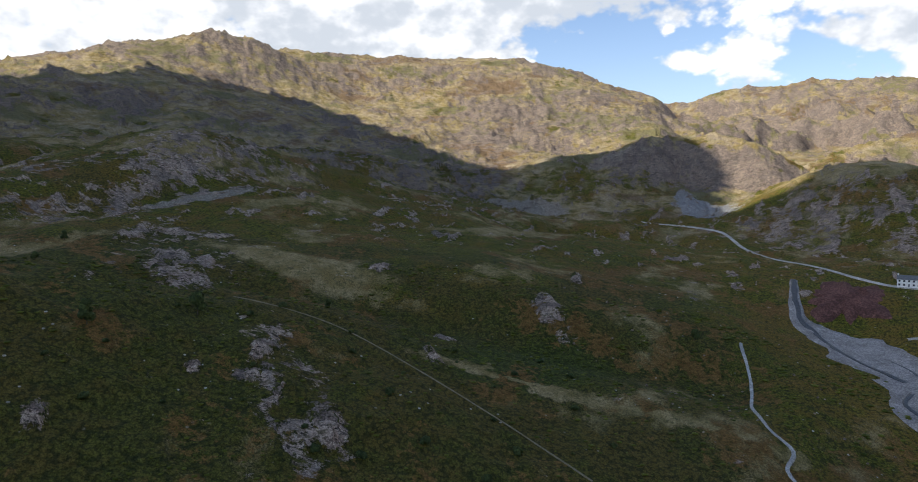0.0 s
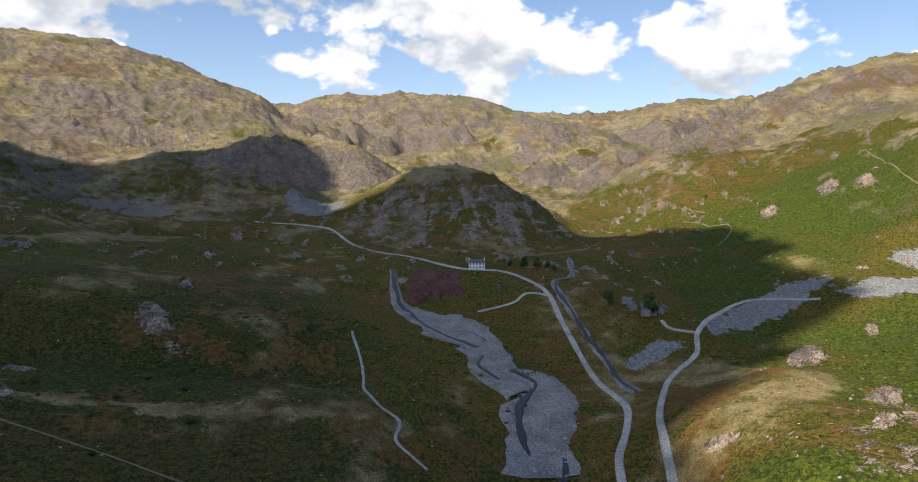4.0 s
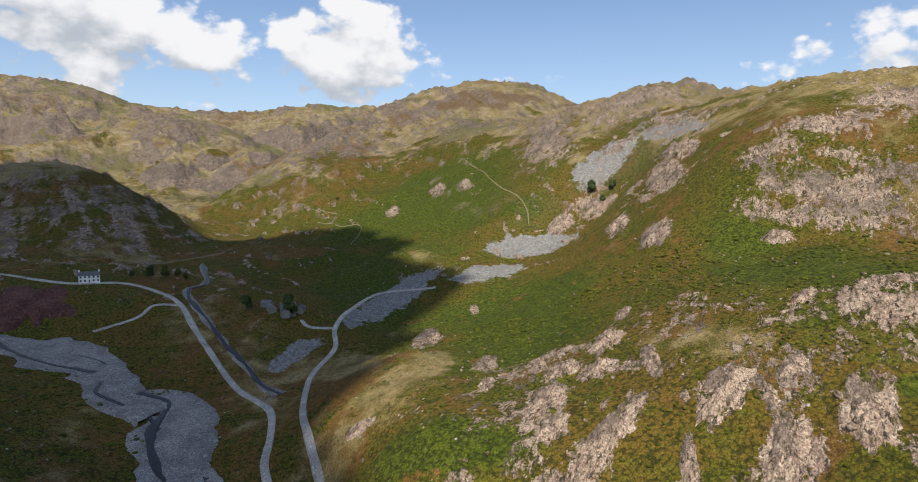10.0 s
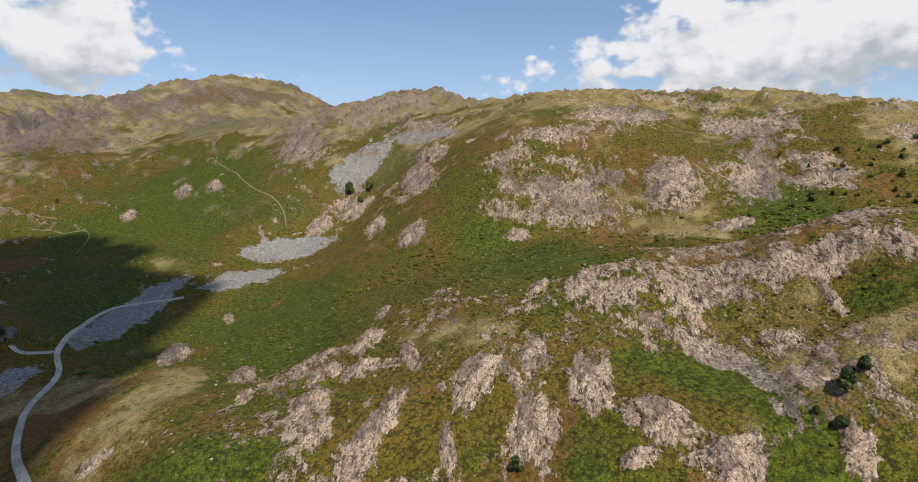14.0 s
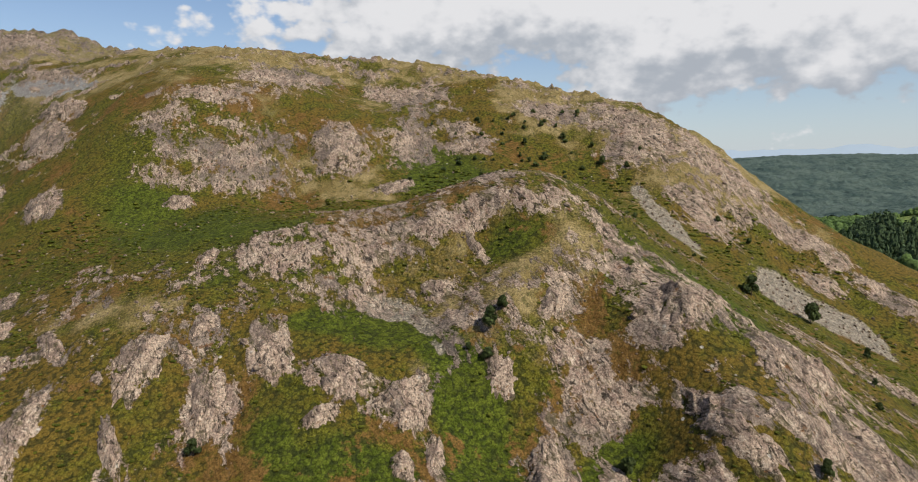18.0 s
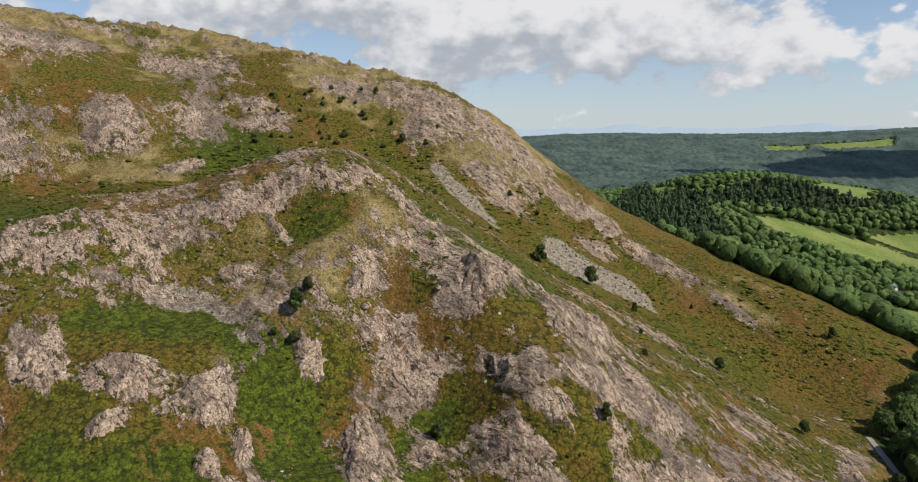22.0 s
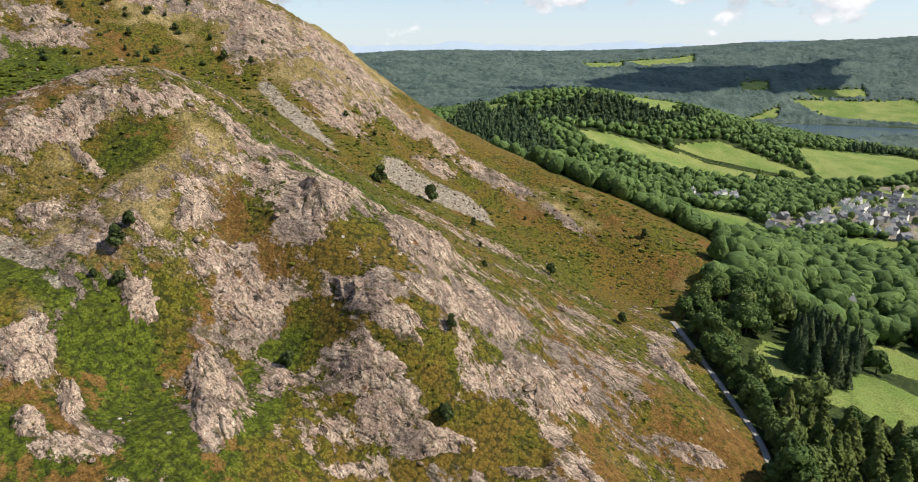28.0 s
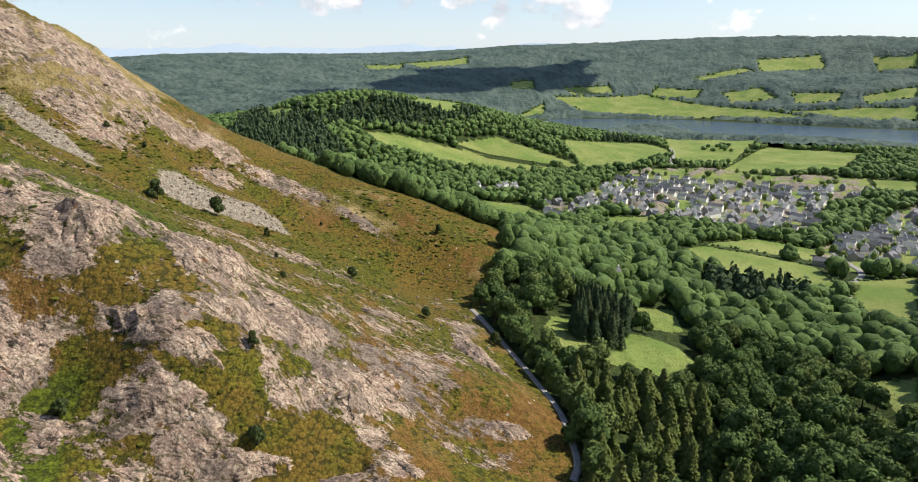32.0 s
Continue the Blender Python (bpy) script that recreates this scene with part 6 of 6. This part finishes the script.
def house_kind(name, label, wide, deep, eaves, ridge, walling, chimneys=2, windows=0, wing=False, group=""):
    house = new(name)
    bm = bmesh.new()
    gabled(bm, wide, deep, eaves, ridge)
    wall = part("wall", mesh_bm("wall", bm, walling), house)
    part("roof", roof_mesh(wide, deep, eaves, ridge), house, "grey slate roof")
    for k in range(chimneys):
        bm = bmesh.new()
        x = (wide / 2 - 0.5) * (1 if k else -1)
        box(bm, x, 0, ridge - 0.8, 0.9, 0.7, 1.9, 0.05)
        box(bm, x, 0, ridge + 1.1, 1.05, 0.85, 0.16, 0.03)
        for dx in (-0.22, 0.22):
            bmesh.ops.create_cone(bm, segments=8, radius1=0.13, radius2=0.1, depth=0.45, matrix=Matrix.Translation((x + dx, 0, ridge + 1.46)))
        part("chimney", mesh_bm("chimney", bm, walling), house)
    for k in range(windows):
        for level in (0, 1) if eaves > 4 else (0,):
            for side in (-1, 1):
                x = -wide / 2 + wide * (k + 0.5) / windows
                if level == 0 and k == windows // 2:
                    bm = bmesh.new()
                    box(bm, x, side * (deep / 2 + 0.02), 0.05, 1.0, 0.1, 2.05, 0.02)
                    part("door", mesh_bm("door", bm, SLATE), house, "dark panelled front door")
                    continue
                bm = bmesh.new()
                box(bm, x, side * (deep / 2 + 0.02), 0.9 + 2.7 * level, 1.15, 0.08, 1.3, 0.02)
                pane = part("window", mesh_bm("window", bm, PANE), house)
                bm = bmesh.new()
                box(bm, x, side * (deep / 2 + 0.06), 0.8 + 2.7 * level, 1.4, 0.2, 0.1, 0.02)
                part("sill", mesh_bm("sill", bm, SLATE), pane)
    if wing:
        bm = bmesh.new()
        gabled(bm, wide * 0.55, deep * 0.8, eaves * 0.8, ridge * 0.82)
        turn = Matrix.Translation((wide * 0.15, deep * 0.7, 0)) @ Matrix.Rotation(radians(90), 4, "Z")
        part("wing", mesh_bm("wing", bm, walling), house, m=turn)
        part("wing_roof", roof_mesh(wide * 0.55, deep * 0.8, eaves * 0.8, ridge * 0.82), house, "grey slate roof", turn)
    return tagged(house, label, "house", group)


def set_down(ob, x, y, turn, scale=1.0):
    m = Matrix.LocRotScale((x, y, ground_at(x, y) + 0.2), Euler((0, 0, radians(turn))), (scale, scale, scale))
    ob.matrix_basis = m
    return ob


hostel = house_kind("cottage", "long white two-storey cottage with slate roof on the valley floor", 14, 6.5, 5.2, 7.8, RENDERED, 2, 5, False)
set_down(hostel, *HOSTEL, -36)
farm = house_kind("farmhouse", "grey stone farmhouse beside a dark tree", 11, 6.5, 4.8, 7.2, MASONRY, 2, 3, True)
set_down(farm, *FARM[0], 130)
for (x, y), turn in zip(FARM[1:], (60, 100, 20)):
    barn = house_kind("barn", "low stone barn with pale slate roof", 8, 5, 2.8, 4.6, MASONRY, 0, 0)
    set_down(barn, x, y, turn)
lodge = house_kind("lodge", "white gabled house among tall trees", 10, 7, 5.0, 7.6, RENDERED, 2, 3, True)
set_down(lodge, *LODGE, 30)

TOWN = [house_kind("house", label, w, d, e, r, walling, c, n, wing, "houses of the village") for label, w, d, e, r, walling, c, n, wing in (
    ("white rendered village house with grey slate roof", 9, 7, 5.0, 7.6, RENDERED, 2, 0, False),
    ("grey stone village house with slate roof", 10, 7, 5.2, 7.9, MASONRY, 2, 0, False),
    ("white rendered village house with a rear wing", 11, 7, 5.0, 7.7, RENDERED, 1, 0, True),
    ("long grey stone terrace with slate roof", 22, 7.5, 5.4, 8.0, MASONRY, 2, 0, False),
    ("long white terrace with slate roof", 19, 7.5, 5.2, 7.8, RENDERED, 2, 0, False),
    ("grey stone village house with a rear wing", 12, 8, 5.0, 7.8, MASONRY, 2, 0, True))]
begun = set()
plots = scatter(166, 208, 540, 1260, 19.5, 21)
plots = plots[np.any([within(plots[:, 0], plots[:, 1], o) for o in VILLAGE], axis=0)]
plots = plots[(np.random.rand(len(plots)) < 0.88) & (along(plots[:, 0], plots[:, 1], VILLAGE_LANE[0]) > 9)][:300]
for (x, y), z in zip(plots, height(plots[:, 0], plots[:, 1])):
    k = RNG.choices(range(6), (7, 3, 5, 1, 2, 2))[0]
    turn = 60 + 90 * (vnoise(np.array([x / 90]), np.array([y / 90]), 5)[0] > 0) + RNG.gauss(0, 9)
    m = Matrix.LocRotScale((x, y, z + 0.2), Euler((0, 0, radians(turn))), None)
    if k not in begun:
        begun.add(k)
        TOWN[k].matrix_basis = m
    else:
        copy_thing(TOWN[k], m)


# ---- car, pole ----
def small_car(x, y, turn):
    car = new("car")
    bm = bmesh.new()
    box(bm, 0, 0, 0.35, 4.2, 1.75, 0.6, 0.14)
    body = part("body", mesh_bm("body", bm, PAINT), car)
    bm = bmesh.new()
    made = bmesh.ops.create_cube(bm, size=1.0, matrix=Matrix.LocRotScale((-0.2, 0, 1.2), None, (2.4, 1.55, 0.6)))
    for v in made["verts"]:
        if v.co.z > 1.2:
            v.co.x = -0.2 + (v.co.x + 0.2) * 0.7
            v.co.y *= 0.85
    part("cabin", mesh_bm("cabin", bm, PANE), car, "dark glazed cabin")
    bm = bmesh.new()
    box(bm, -0.2, 0, 1.48, 1.75, 1.34, 0.08, 0.03)
    part("roof", mesh_bm("roof", bm, PAINT), car)
    for sx in (-1.3, 1.3):
        for sy in (-0.8, 0.8):
            bm = bmesh.new()
            bmesh.ops.create_cone(bm, cap_ends=True, segments=14, radius1=0.33, radius2=0.33, depth=0.22, matrix=Matrix.Translation((sx, sy, 0.33)) @ Matrix.Rotation(radians(90), 4, "X"))
            part("wheel", mesh_bm("wheel", bm, TYRE), car)
    car.matrix_basis = pose(x, y, ground_at(x, y) + 0.75, 0, 0, turn)
    return tagged(car, "small white car on the stony valley road", "car")


small_car(*CAR, 50)
for x, y in POLES:
    pole = new("utility_pole")
    bm = bmesh.new()
    bmesh.ops.create_cone(bm, cap_ends=True, segments=8, radius1=0.15, radius2=0.1, depth=9.6, matrix=Matrix.Translation((0, 0, 4.2)))
    part("pole", mesh_bm("pole", bm, BARK), pole)
    bm = bmesh.new()
    box(bm, 0, 0, 8.5, 1.5, 0.1, 0.12, 0.02)
    part("crossarm", mesh_bm("crossarm", bm, BARK), pole)
    pole.matrix_basis = pose(x, y, ground_at(x, y), 0, 0, 40)
    tagged(pole, "weathered wooden utility pole beside the lane", "utility pole")

# ---- lake ----
bm = bmesh.new()
rim = [bm.verts.new((x, y, 44.0)) for x, y in LAKE]
bm.faces.new(rim)
lake = new("water", mesh_bm("water", bm, WATER))
tagged(lake, "long grey-blue lake below wooded hills", "lake", kind="structure")


# ---- cumulus overhead, whose shade lies on the valley ----
def cloud(shade, base, thick, seed, vapour, base_wob=True):
    """A heaped cloud that shades the outline on the ground, given as x, y, height of the ground."""
    to_sun = bearing(SUN_AZ, SUN_UP)
    rim = [((x + to_sun.x * (base - z) / to_sun.z), (y + to_sun.y * (base - z) / to_sun.z)) for x, y, z in shade]
    xs, ys = np.array([p[0] for p in rim]), np.array([p[1] for p in rim])
    cell = 22.0
    gx, gy = np.meshgrid(np.arange(xs.min() - 80, xs.max() + 80, cell), np.arange(ys.min() - 80, ys.max() + 80, cell), indexing="ij")
    fx, fy = gx.ravel(), gy.ravel()
    wob = 26.0 if vapour == VAPOUR or base_wob else 110.0
    inn = within(fx + wob * fbm(fx, fy, 120, 4, seed), fy + wob * fbm(fx, fy, 120, 4, seed + 5), rim)
    deep = np.minimum(along(fx, fy, rim + rim[:1]), 260) / 260
    top = base + 12 + thick * np.sqrt(deep) * (0.55 + 0.6 * ridged(fx, fy, 190, 4, seed))
    low = base + 14 * fbm(fx, fy, 90, 3, seed + 2)
    ni, nj = gx.shape
    n = ni * nj
    verts = np.vstack([np.column_stack([fx, fy, np.where(inn, top, low + 4)]), np.column_stack([fx, fy, low])])
    inn = inn.reshape(ni, nj)
    cells = inn[:-1, :-1] | inn[1:, :-1] | inn[:-1, 1:] | inn[1:, 1:]
    faces = []
    for i, j in zip(*np.nonzero(cells)):
        a, b, c, d = i * nj + j, (i + 1) * nj + j, (i + 1) * nj + j + 1, i * nj + j + 1
        faces += [(a, b, c, d), (d + n, c + n, b + n, a + n)]
    ob = new("cloud", mesh_from("cloud", verts, faces, vapour, True))
    return tagged(ob, "heaped white summer cloud drifting above the valley", "cloud", kind="stuff")


for outline, vapour in zip(SHADES, (VAPOUR, THIN, THIN)):
    cloud(outline, 1500, 170, 300, vapour, outline[0][1] > 0)


# ---- the hills at the edge of sight, blue haze put in as a glow ----
def far_ridge(az0, az1, r, z, swell, colour, seed):
    n = Nodes("haze_glow", 1.0)
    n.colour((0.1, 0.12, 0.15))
    # haze given as emission, so the ridge glows by itself
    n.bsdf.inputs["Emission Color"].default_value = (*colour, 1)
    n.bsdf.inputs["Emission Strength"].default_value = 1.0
    az = np.arange(az0, az1, 0.25)
    top = z + swell * fbm(az * 100, az * 0, 420, 5, seed)
    x, y = r * np.sin(np.radians(az)), r * np.cos(np.radians(az))
    m = len(az)
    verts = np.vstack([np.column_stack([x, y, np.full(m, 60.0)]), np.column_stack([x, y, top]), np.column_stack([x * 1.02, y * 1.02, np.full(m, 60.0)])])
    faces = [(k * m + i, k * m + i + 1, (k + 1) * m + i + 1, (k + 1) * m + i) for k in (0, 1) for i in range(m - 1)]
    tagged(new("backdrop", mesh_from("backdrop", verts, faces, n.mat, True)), "far hills at the horizon, their blue haze glowing", "hills", kind="structure")


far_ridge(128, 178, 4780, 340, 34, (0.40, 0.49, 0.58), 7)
